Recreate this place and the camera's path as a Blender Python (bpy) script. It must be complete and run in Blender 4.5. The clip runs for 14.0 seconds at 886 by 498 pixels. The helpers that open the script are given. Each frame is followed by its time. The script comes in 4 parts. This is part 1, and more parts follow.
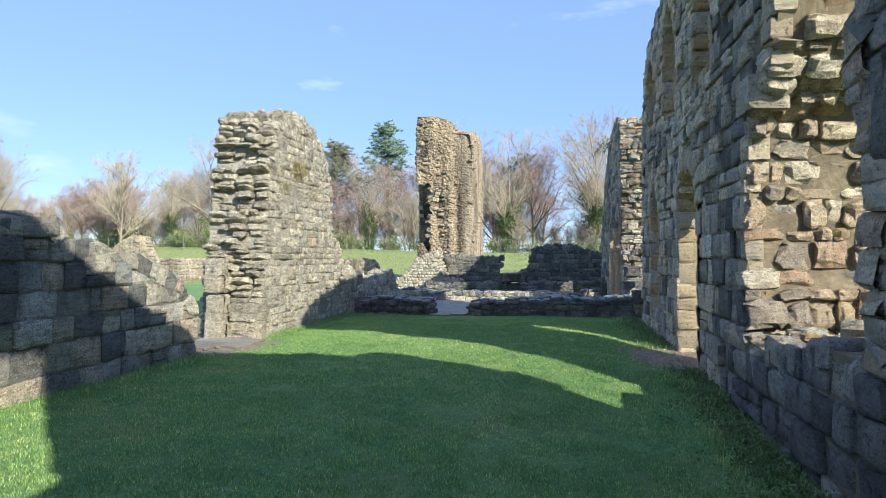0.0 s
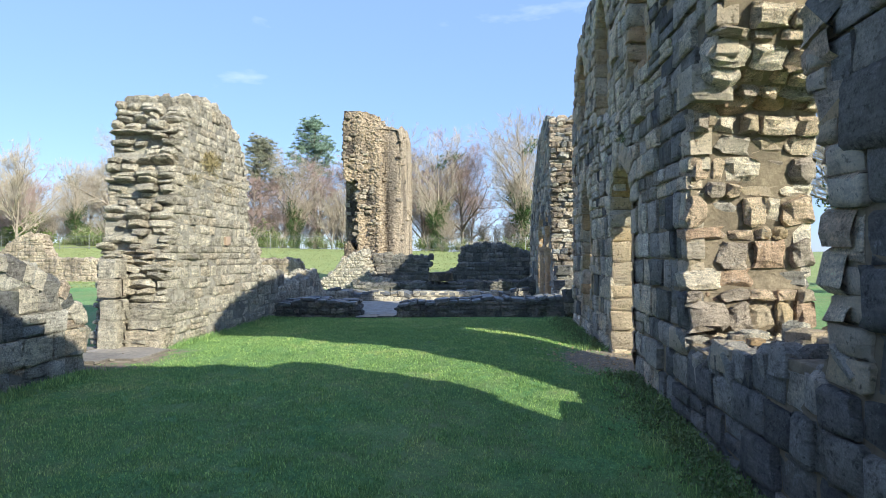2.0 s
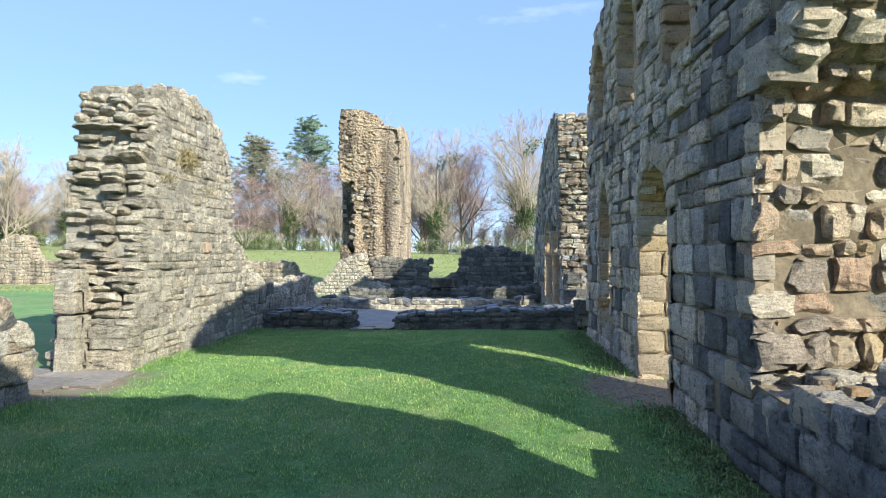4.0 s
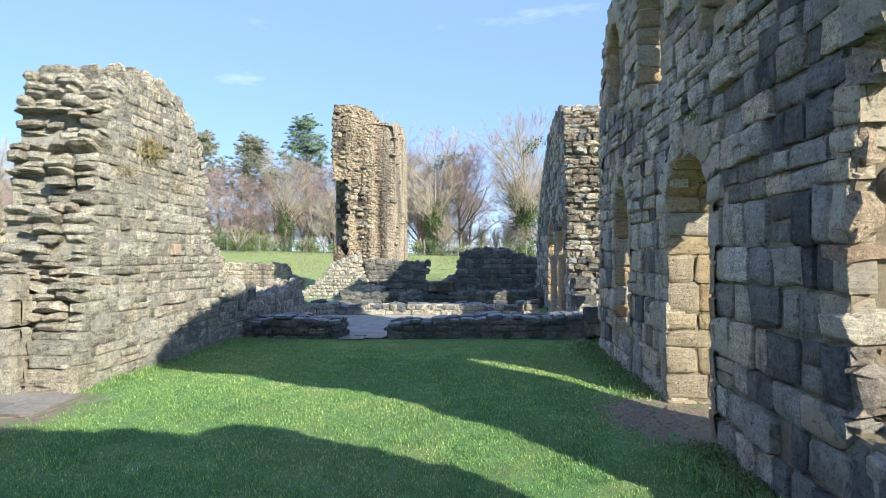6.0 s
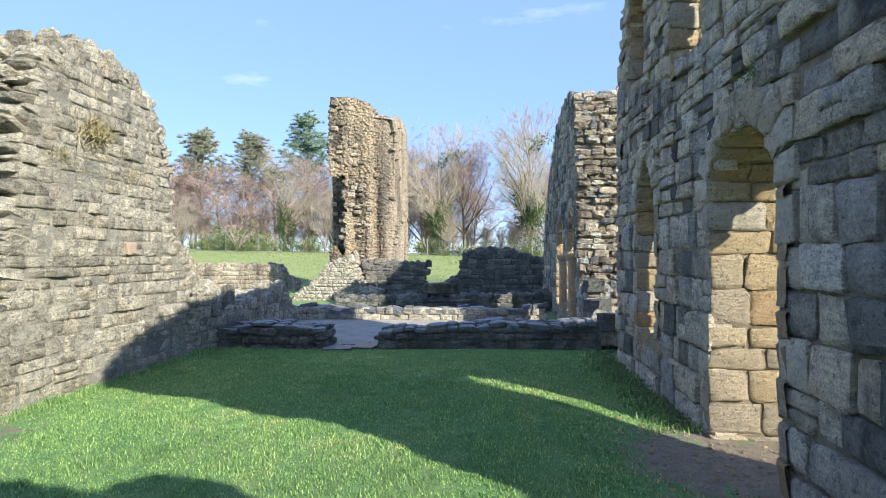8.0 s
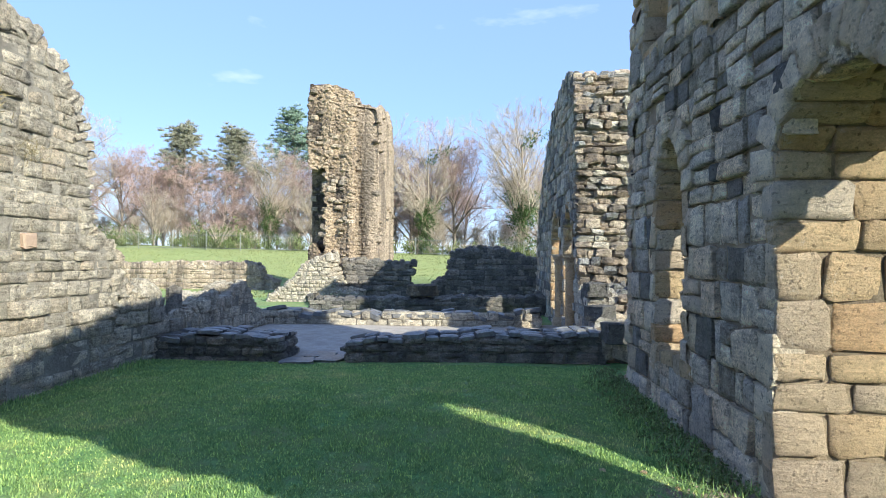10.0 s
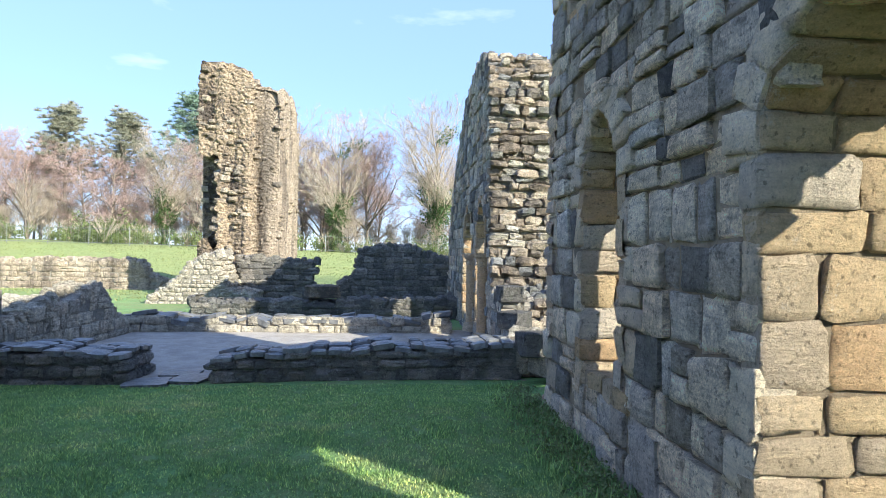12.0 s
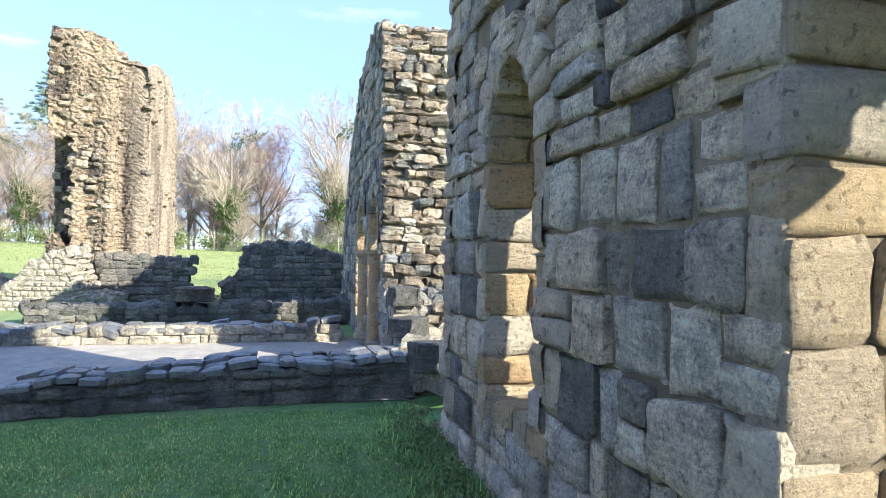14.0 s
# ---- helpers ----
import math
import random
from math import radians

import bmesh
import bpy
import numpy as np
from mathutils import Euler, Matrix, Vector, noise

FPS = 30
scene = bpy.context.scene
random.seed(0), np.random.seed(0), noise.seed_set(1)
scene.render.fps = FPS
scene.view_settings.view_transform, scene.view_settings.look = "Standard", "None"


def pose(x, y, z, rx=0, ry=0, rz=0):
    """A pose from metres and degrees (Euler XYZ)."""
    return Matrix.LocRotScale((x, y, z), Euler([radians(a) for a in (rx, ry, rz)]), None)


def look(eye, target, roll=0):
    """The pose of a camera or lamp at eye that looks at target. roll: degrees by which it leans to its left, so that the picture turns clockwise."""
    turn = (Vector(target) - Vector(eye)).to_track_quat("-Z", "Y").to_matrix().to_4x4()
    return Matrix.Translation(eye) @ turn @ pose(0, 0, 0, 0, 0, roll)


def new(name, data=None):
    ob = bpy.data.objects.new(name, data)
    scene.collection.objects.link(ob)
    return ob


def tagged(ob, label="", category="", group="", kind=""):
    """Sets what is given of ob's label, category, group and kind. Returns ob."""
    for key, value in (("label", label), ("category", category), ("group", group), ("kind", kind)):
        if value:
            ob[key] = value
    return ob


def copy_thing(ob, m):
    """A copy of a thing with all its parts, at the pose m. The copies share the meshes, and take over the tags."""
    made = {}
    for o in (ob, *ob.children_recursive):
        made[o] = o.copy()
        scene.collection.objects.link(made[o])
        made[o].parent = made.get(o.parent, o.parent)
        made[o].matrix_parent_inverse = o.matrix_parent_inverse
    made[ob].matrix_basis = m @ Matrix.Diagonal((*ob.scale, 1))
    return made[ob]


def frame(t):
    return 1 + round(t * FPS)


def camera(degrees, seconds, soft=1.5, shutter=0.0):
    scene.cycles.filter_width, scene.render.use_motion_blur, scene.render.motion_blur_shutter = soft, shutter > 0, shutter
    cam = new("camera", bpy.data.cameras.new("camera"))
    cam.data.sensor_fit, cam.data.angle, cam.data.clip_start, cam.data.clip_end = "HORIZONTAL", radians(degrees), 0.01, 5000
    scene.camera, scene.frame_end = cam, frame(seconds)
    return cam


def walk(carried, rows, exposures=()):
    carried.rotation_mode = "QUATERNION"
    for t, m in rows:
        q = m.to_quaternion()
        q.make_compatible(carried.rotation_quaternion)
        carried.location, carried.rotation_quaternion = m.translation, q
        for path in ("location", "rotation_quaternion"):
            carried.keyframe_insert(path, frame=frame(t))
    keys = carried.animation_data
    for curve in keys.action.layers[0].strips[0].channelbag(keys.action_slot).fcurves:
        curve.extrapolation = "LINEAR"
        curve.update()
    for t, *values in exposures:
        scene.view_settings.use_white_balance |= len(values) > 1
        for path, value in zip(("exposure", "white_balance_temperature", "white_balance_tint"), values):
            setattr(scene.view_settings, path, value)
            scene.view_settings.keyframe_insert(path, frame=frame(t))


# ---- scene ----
cam = camera(74.4, 14.0, soft=0.6)

PATH = [
    (0, (1.172, 0.474, 1.426), (0.788, 2.437, 1.445), -0.1),
    (0.5, (1.175, 0.576, 1.444), (0.835, 2.547, 1.462), 0.0),
    (1, (1.107, 0.66, 1.457), (0.946, 2.654, 1.476), -0.1),
    (1.5, (1.089, 0.755, 1.415), (0.937, 2.749, 1.431), -0.2),
    (2, (1.098, 1.059, 1.442), (0.955, 3.054, 1.455), -0.2),
    (2.5, (1.091, 1.32, 1.529), (0.94, 3.314, 1.545), -0.1),
    (3, (0.973, 1.546, 1.531), (0.819, 3.54, 1.549), -0.0),
    (5.3, (0.943, 2.867, 1.628), (0.828, 4.864, 1.644), -0.1),
    (5.5, (0.961, 2.958, 1.624), (0.84, 4.955, 1.647), -0.0),
    (6, (0.891, 3.222, 1.6), (0.76, 5.218, 1.621), -0.0),
    (6.5, (0.903, 3.53, 1.615), (0.76, 5.525, 1.639), 0.0),
    (7, (0.937, 3.846, 1.623), (0.786, 5.84, 1.647), 0.0),
    (7.5, (0.933, 4.167, 1.591), (0.782, 6.161, 1.612), 0.0),
    (8, (0.966, 4.506, 1.598), (0.816, 6.5, 1.619), 0.0),
    (8.2, (0.977, 4.624, 1.579), (0.835, 6.619, 1.597), 0.0),
    (10.3, (1.051, 6.214, 1.567), (0.936, 8.211, 1.588), 0.6),
    (10.5, (1.024, 6.306, 1.58), (0.92, 8.304, 1.593), 0.7),
    (11, (1.074, 6.667, 1.567), (1.057, 8.667, 1.577), 0.7),
    (11.5, (1.18, 7.021, 1.574), (1.181, 9.021, 1.586), 0.8),
    (12, (1.301, 7.42, 1.574), (1.466, 9.413, 1.592), 1.0),
    (12.5, (1.388, 7.742, 1.546), (1.633, 9.727, 1.567), 1.1),
    (13, (1.486, 8.073, 1.558), (1.748, 10.056, 1.582), 1.2),
    (13.5, (1.56, 8.408, 1.552), (1.849, 10.387, 1.577), 1.2),
    (14, (1.707, 8.7, 1.526), (2.191, 10.64, 1.55), 1.1),
]
walk(cam, [(t, look(eye, target, roll)) for t, eye, target, roll in PATH], [(0, 0.91, 5980, 3), (3, 1.04, 5980, 3), (6.5, 1.1, 5940, 4), (11, 1.26, 5980, 5), (14, 1.68, 6020, 6)])

# ---- light ----
SUN_AZ, SUN_EL = 133.0, 27.2          # degrees clockwise from +y, and above the horizon
world = bpy.data.worlds.new("sky")
scene.world = world
world.use_nodes = True
wn, wl = world.node_tree.nodes, world.node_tree.links
sky = wn.new("ShaderNodeTexSky")
sky.sky_type, sky.sun_disc = "NISHITA", False
sky.sun_elevation, sky.sun_rotation = radians(SUN_EL), radians(SUN_AZ)
sky.air_density, sky.dust_density, sky.ozone_density = 1.0, 0.2, 2.0
wcoord = wn.new("ShaderNodeTexCoord")
wmap = wn.new("ShaderNodeMapping")
wmap.inputs["Scale"].default_value = (1.6, 1.6, 5.5)
wnoise = wn.new("ShaderNodeTexNoise")
wnoise.inputs["Scale"].default_value, wnoise.inputs["Detail"].default_value = 3.2, 7
wramp = wn.new("ShaderNodeValToRGB")
wramp.color_ramp.elements[0].position, wramp.color_ramp.elements[1].position = 0.64, 0.98
wmix = wn.new("ShaderNodeMixRGB")
wmix.inputs[2].default_value = (4.2, 4.3, 4.5, 1)
wl.new(wcoord.outputs["Generated"], wmap.inputs[0])
wl.new(wmap.outputs[0], wnoise.inputs["Vector"])
wl.new(wnoise.outputs[0], wramp.inputs[0])
wl.new(wramp.outputs[0], wmix.inputs[0])
haze = wn.new("ShaderNodeMixRGB")
haze.inputs[0].default_value, haze.inputs[2].default_value = 0.75, (1.30, 1.83, 3.55, 1)
wl.new(sky.outputs[0], haze.inputs[1])
wl.new(haze.outputs[0], wmix.inputs[1])
wl.new(wmix.outputs[0], wn["Background"].inputs[0])
wn["Background"].inputs[1].default_value = 0.15
sun_data = bpy.data.lights.new("sun", "SUN")
sun_data.energy, sun_data.angle, sun_data.color = 4.4, radians(0.55), (1.0, 0.905, 0.75)
sun = new("sun", sun_data)
az, el = radians(SUN_AZ), radians(SUN_EL)
SUN_TO = Vector((math.sin(az) * math.cos(el), math.cos(az) * math.cos(el), math.sin(el)))
sun.matrix_world = look(SUN_TO * 100, (0, 0, 0))

# ---- materials ----


def nodes(name):
    m = bpy.data.materials.new(name)
    m.use_nodes = True
    t = m.node_tree
    return m, t.nodes, t.links, t.nodes["Principled BSDF"]


def ramp(n, l, fac, *stops):
    r = n.new("ShaderNodeValToRGB")
    while len(r.color_ramp.elements) < len(stops):
        r.color_ramp.elements.new(0.5)
    for e, (p, c) in zip(r.color_ramp.elements, stops):
        e.position, e.color = p, (*c, 1)
    l.new(fac, r.inputs[0])
    return r.outputs[0]


def tex(n, l, scale, detail=5, rough=0.6, vec=None, kind="ShaderNodeTexNoise"):
    t = n.new(kind)
    t.inputs["Scale"].default_value = scale
    if kind == "ShaderNodeTexNoise":
        t.inputs["Detail"].default_value, t.inputs["Roughness"].default_value = detail, rough
    if vec:
        l.new(vec, t.inputs["Vector"])
    return t.outputs[0]


def mixc(n, l, fac, a, b, mode="MIX"):
    m = n.new("ShaderNodeMixRGB")
    m.blend_type = mode
    for k, v in ((0, fac), (1, a), (2, b)):
        if isinstance(v, (int, float)):
            m.inputs[k].default_value = v
        elif isinstance(v, tuple):
            m.inputs[k].default_value = (*v, 1)
        else:
            l.new(v, m.inputs[k])
    return m.outputs[0]


def math2(n, l, op, a, b=0.0):
    m = n.new("ShaderNodeMath")
    m.operation = op
    for k, v in enumerate((a, b)):
        if isinstance(v, (int, float)):
            m.inputs[k].default_value = v
        else:
            l.new(v, m.inputs[k])
    return m.outputs[0]


def bump(n, l, b, height, strength, dist, before=None):
    x = n.new("ShaderNodeBump")
    x.inputs["Strength"].default_value, x.inputs["Distance"].default_value = strength, dist
    l.new(height, x.inputs["Height"])
    if before:
        l.new(before, x.inputs["Normal"])
    l.new(x.outputs[0], b.inputs["Normal"])
    return x.outputs[0]


def piece_random(n, l):
    """A number for each stone, whether it is an object or an island of a joined mesh."""
    return math2(n, l, "FRACT", math2(n, l, "ADD", n.new("ShaderNodeObjectInfo").outputs["Random"],
                                      n.new("ShaderNodeNewGeometry").outputs["Random Per Island"]))


def stone_material(name, tints, dark, lichen, dirt=0.5, moss=0.2, streak=1.0, contrast=1.0, cover=0.51):
    m, n, l, b = nodes(name)
    pos = n.new("ShaderNodeNewGeometry").outputs["Position"]
    rnd = piece_random(n, l)
    base = ramp(n, l, rnd, *[(i / max(1, len(tints) - 1), c) for i, c in enumerate(tints)])
    base.node.color_ramp.interpolation = "CONSTANT"       # each stone has one of the tints
    runs = n.new("ShaderNodeMapping")
    runs.inputs["Scale"].default_value = (1, 1, streak)
    l.new(pos, runs.inputs[0])
    big = tex(n, l, 1.4, 7, 0.68, runs.outputs[0])
    mid = tex(n, l, 7.5, 9, 0.72, pos)
    fine = tex(n, l, 60, 9, 0.8, pos)
    bed = n.new("ShaderNodeMapping")
    bed.inputs["Scale"].default_value, bed.inputs["Rotation"].default_value = (5, 5, 30), (0.12, 0.08, 0)
    l.new(pos, bed.inputs[0])
    layers = tex(n, l, 1.0, 6, 0.65, bed.outputs[0])
    # besides natural mottling, these tones paint the relief's shade from the bumps' noise
    base = mixc(n, l, 0.9 * contrast, base, ramp(n, l, mid, (0.32, (0.42, 0.41, 0.40)), (0.5, (1.0, 0.98, 0.95)), (0.68, (1.45, 1.42, 1.35))), "MULTIPLY")
    base = mixc(n, l, 0.85 * contrast, base, ramp(n, l, fine, (0.36, (0.60, 0.60, 0.61)), (0.64, (1.32, 1.32, 1.30))), "MULTIPLY")
    base = mixc(n, l, 0.5 * contrast, base, ramp(n, l, layers, (0.36, (0.55, 0.53, 0.51)), (0.5, (1.0, 1.0, 1.0)), (0.66, (1.3, 1.3, 1.28))), "MULTIPLY")
    # hollows, bumped further down, with their shade darkened into the colour
    pits = ramp(n, l, tex(n, l, 24, 4, 0.6, pos), (0.33, (0, 0, 0)), (0.42, (1, 1, 1)))
    base = mixc(n, l, 0.6, base, mixc(n, l, pits, (0.2, 0.19, 0.18), (1.0, 1.0, 1.0)), "MULTIPLY")
    grime = ramp(n, l, mixc(n, l, 0.42, big, mid), (cover, (0, 0, 0)), (cover + 0.09, (dirt, dirt, dirt)))
    base = mixc(n, l, grime, base, dark)
    spots = ramp(n, l, tex(n, l, 13, 10, 0.85, pos), (0.55, (0, 0, 0)), (0.66, (0.85, 0.85, 0.85)))
    patch = ramp(n, l, tex(n, l, 0.9, 5, 0.65, pos), (0.47, (0, 0, 0)), (0.6, (1, 1, 1)))
    base = mixc(n, l, mixc(n, l, 1.0, spots, patch, "MULTIPLY"), base, lichen)
    green = ramp(n, l, tex(n, l, 2.3, 7, 0.7, pos), (0.56, (0, 0, 0)), (0.72, (moss, moss, moss)))
    base = mixc(n, l, green, base, (0.17, 0.19, 0.07))
    l.new(base, b.inputs["Base Color"])
    b.inputs["Roughness"].default_value = 0.92
    b.inputs["Specular IOR Level"].default_value = 0.25
    nb = bump(n, l, b, mid, 1.0, 0.10)
    nb = bump(n, l, b, layers, 0.9, 0.04, nb)
    nb = bump(n, l, b, pits, 0.5, 0.02, nb)
    bump(n, l, b, fine, 0.7, 0.014, nb)
    return m


STONE = stone_material("weathered_sandstone", [(0.62, 0.56, 0.46), (0.22, 0.22, 0.215), (0.50, 0.46, 0.40), (0.74, 0.67, 0.55), (0.30, 0.29, 0.27), (0.60, 0.49, 0.38), (0.42, 0.42, 0.40), (0.70, 0.66, 0.58), (0.26, 0.245, 0.225), (0.56, 0.52, 0.42), (0.66, 0.56, 0.43), (0.40, 0.38, 0.33), (0.72, 0.68, 0.62)],
                       (0.115, 0.11, 0.105), (0.78, 0.77, 0.72), 0.6, 0.35, 0.5)
PALE = stone_material("pale_limewashed_rubble", [(0.61, 0.555, 0.45), (0.50, 0.455, 0.37), (0.68, 0.615, 0.50), (0.44, 0.40, 0.33), (0.59, 0.515, 0.405), (0.65, 0.60, 0.51)],
                      (0.19, 0.17, 0.14), (0.80, 0.77, 0.69), 0.45, 0.10, 1.0, 1.0, 0.55)
YELLOW = stone_material("fresh_yellow_sandstone", [(0.66, 0.50, 0.30), (0.60, 0.48, 0.33), (0.70, 0.55, 0.36), (0.64, 0.44, 0.25), (0.54, 0.44, 0.32), (0.66, 0.57, 0.45), (0.64, 0.48, 0.29), (0.58, 0.47, 0.36)],
                        (0.30, 0.25, 0.20), (0.74, 0.70, 0.62), 0.35, 0.03, 1.0, 0.5)
# damp stone of the low walls; on block and mound its darkness paints shade
DARK = stone_material("damp_and_shaded_stone", [(0.23, 0.22, 0.20), (0.31, 0.285, 0.25), (0.17, 0.165, 0.155), (0.38, 0.345, 0.295)],
                      (0.06, 0.058, 0.054), (0.58, 0.58, 0.55), 0.6, 0.35)
BROWN = stone_material("streaked_brown_rubble", [(0.40, 0.32, 0.235), (0.31, 0.26, 0.20), (0.47, 0.38, 0.28), (0.37, 0.32, 0.26), (0.43, 0.37, 0.30)],
                       (0.085, 0.075, 0.065), (0.62, 0.58, 0.50), 0.9, 0.08, 0.11, 1.0, 0.475)


WALL = stone_material("mottled_tan_sandstone", [(0.87, 0.74, 0.56), (0.54, 0.47, 0.375), (0.78, 0.67, 0.52), (0.88, 0.78, 0.62), (0.60, 0.53, 0.44), (0.86, 0.70, 0.51), (0.70, 0.645, 0.56), (0.88, 0.78, 0.65), (0.42, 0.37, 0.30), (0.82, 0.71, 0.56), (0.86, 0.71, 0.53), (0.66, 0.59, 0.49), (0.88, 0.80, 0.68)],
                      (0.085, 0.075, 0.066), (0.88, 0.86, 0.80), 0.85, 0.22, 0.45, 0.95, 0.562)
GREY = stone_material("blackened_grey_sandstone", [(0.46, 0.42, 0.37), (0.32, 0.295, 0.26), (0.56, 0.50, 0.43), (0.27, 0.25, 0.22), (0.60, 0.53, 0.44), (0.40, 0.36, 0.30)],
                      (0.075, 0.072, 0.068), (0.74, 0.72, 0.68), 0.85, 0.25, 0.6, 0.8, 0.54)
SOOT = stone_material("damp_black_sandstone", [(0.24, 0.225, 0.21), (0.32, 0.30, 0.275), (0.18, 0.17, 0.16), (0.40, 0.365, 0.32)],
                      (0.055, 0.053, 0.05), (0.62, 0.61, 0.58), 0.85, 0.2, 0.6, 0.8, 0.52)
CREAM = stone_material("broken_cream_core", [(0.80, 0.66, 0.48), (0.67, 0.51, 0.36), (0.83, 0.72, 0.56), (0.55, 0.39, 0.27), (0.76, 0.60, 0.42), (0.48, 0.40, 0.32), (0.82, 0.69, 0.52)],
                       (0.24, 0.20, 0.165), (0.82, 0.78, 0.70), 0.6, 0.03, 0.7, 0.9, 0.55)
TAN = stone_material("streaked_tan_core", [(0.58, 0.48, 0.36), (0.52, 0.43, 0.33), (0.64, 0.54, 0.42), (0.54, 0.47, 0.37)],
                     (0.15, 0.125, 0.10), (0.66, 0.60, 0.50), 0.9, 0.06, 0.11, 1.0, 0.485)
BROWN_FILL = stone_material("stained_brown_fill", [(0.52, 0.41, 0.29), (0.48, 0.39, 0.29)],
                            (0.075, 0.062, 0.056), (0.66, 0.60, 0.50), 0.92, 0.06, 0.3, 1.0, 0.475)
QUOIN = stone_material("tan_dressed_quoin", [(0.82, 0.68, 0.49), (0.75, 0.61, 0.43), (0.85, 0.73, 0.55), (0.68, 0.57, 0.43), (0.80, 0.64, 0.44)],
                       (0.24, 0.21, 0.18), (0.76, 0.72, 0.64), 0.45, 0.1, 0.6, 0.5, 0.53)


def mortar_material(name="old_lime_mortar", gain=1.0, warm=(1.0, 1.0, 1.0)):
    m, n, l, b = nodes(name)
    pos = n.new("ShaderNodeNewGeometry").outputs["Position"]
    a = tex(n, l, 9, 8, 0.75, pos)
    c = tex(n, l, 1.2, 5, 0.6, pos)
    col = ramp(n, l, a, (0.3, (0.24 * gain, 0.215 * gain, 0.175 * gain)), (0.7, (0.50 * gain, 0.455 * gain, 0.37 * gain)))
    col = mixc(n, l, ramp(n, l, c, (0.4, (0, 0, 0)), (0.65, (0.7, 0.7, 0.7))), col, (0.14 * gain, 0.128 * gain, 0.108 * gain))
    l.new(mixc(n, l, 1.0, col, warm, "MULTIPLY"), b.inputs["Base Color"])
    b.inputs["Roughness"].default_value = 0.95
    grit = bump(n, l, b, tex(n, l, 28, 7, 0.75, pos), 1.0, 0.03)
    bump(n, l, b, a, 1.0, 0.08, grit)
    return m


MORTAR, PALE_MORTAR, CREAM_MORTAR = mortar_material(), mortar_material("pale_lime_mortar", 1.3), mortar_material("cream_rubble_mortar", 1.05, (1.12, 0.97, 0.78))


def grass_material(blades):
    m, n, l, b = nodes("grass_blades" if blades else "lawn_and_soil")
    pos = n.new("ShaderNodeNewGeometry").outputs["Position"]
    big = tex(n, l, 0.5, 5, 0.6, pos)
    mid = tex(n, l, 3.5, 7, 0.7, pos)
    fine = tex(n, l, 60, 6, 0.8, pos)
    col = ramp(n, l, mixc(n, l, 0.5, big, mid), (0.32, (0.145, 0.285, 0.118)), (0.52, (0.25, 0.41, 0.17)), (0.72, (0.50, 0.53, 0.29)))
    if blades:
        rnd = n.new("ShaderNodeNewGeometry").outputs["Random Per Island"]
        col = mixc(n, l, 0.85, col, ramp(n, l, rnd, (0.0, (0.53, 0.57, 0.48)), (0.8, (1.5, 1.3, 1.05)), (1.0, (2.9, 2.15, 1.5))), "MULTIPLY")
        b.inputs["Roughness"].default_value = 0.5
        b.inputs["Specular IOR Level"].default_value = 0.3
        glow = n.new("ShaderNodeBsdfTranslucent")
        both = n.new("ShaderNodeMixShader")
        both.inputs[0].default_value = 0.4
        l.new(col, glow.inputs[0])
        l.new(b.outputs[0], both.inputs[1])
        l.new(glow.outputs[0], both.inputs[2])
        l.new(both.outputs[0], n["Material Output"].inputs[0])
    else:
        col = mixc(n, l, 0.8, col, ramp(n, l, fine, (0.3, (0.2, 0.25, 0.2)), (0.7, (1.5, 1.45, 1.3))), "MULTIPLY")
        col = mixc(n, l, 0.7, col, ramp(n, l, tex(n, l, 17, 6, 0.75, pos), (0.35, (0.45, 0.5, 0.45)), (0.65, (1.35, 1.3, 1.2))), "MULTIPLY")
        dry = ramp(n, l, mixc(n, l, 0.5, tex(n, l, 0.22, 6, 0.65, pos), tex(n, l, 1.7, 7, 0.75, pos)), (0.44, (0, 0, 0)), (0.58, (0.8, 0.8, 0.8)))
        col = mixc(n, l, dry, col, (0.30, 0.29, 0.13))
        col = mixc(n, l, 1.0, col, (0.80, 0.94, 0.80), "MULTIPLY")      # soil shows between the blades
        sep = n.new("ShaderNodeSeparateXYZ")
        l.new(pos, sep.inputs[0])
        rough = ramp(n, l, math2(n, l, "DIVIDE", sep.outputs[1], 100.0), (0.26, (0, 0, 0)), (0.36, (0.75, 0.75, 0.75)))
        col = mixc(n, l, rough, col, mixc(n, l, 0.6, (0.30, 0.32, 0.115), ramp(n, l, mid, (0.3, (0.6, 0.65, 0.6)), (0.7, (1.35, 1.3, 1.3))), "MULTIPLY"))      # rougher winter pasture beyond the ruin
        # worn earth beside the two doorways

        def spot(x, y, rx, ry):
            dx = math2(n, l, "DIVIDE", math2(n, l, "SUBTRACT", sep.outputs[0], x), rx)
            dy = math2(n, l, "DIVIDE", math2(n, l, "SUBTRACT", sep.outputs[1], y), ry)
            d = math2(n, l, "ADD", math2(n, l, "MULTIPLY", dx, dx), math2(n, l, "MULTIPLY", dy, dy))
            return math2(n, l, "SUBTRACT", 1.0, d)

        worn = math2(n, l, "MAXIMUM", spot(2.9, 9.3, 0.9, 1.1), spot(-4.5, 9.2, 1.4, 1.1))
        worn = math2(n, l, "MAXIMUM", worn, spot(3.0, 6.0, 0.30, 9.0))
        worn = math2(n, l, "ADD", worn, math2(n, l, "MULTIPLY", math2(n, l, "SUBTRACT", mid, 0.5), 4.0))
        soil = ramp(n, l, mixc(n, l, 0.6, fine, tex(n, l, 9, 8, 0.8, pos)), (0.3, (0.13, 0.10, 0.07)), (0.7, (0.42, 0.33, 0.23)))
        col = mixc(n, l, ramp(n, l, worn, (0.05, (0, 0, 0)), (0.4, (1, 1, 1))), col, soil)
        b.inputs["Roughness"].default_value = 0.95
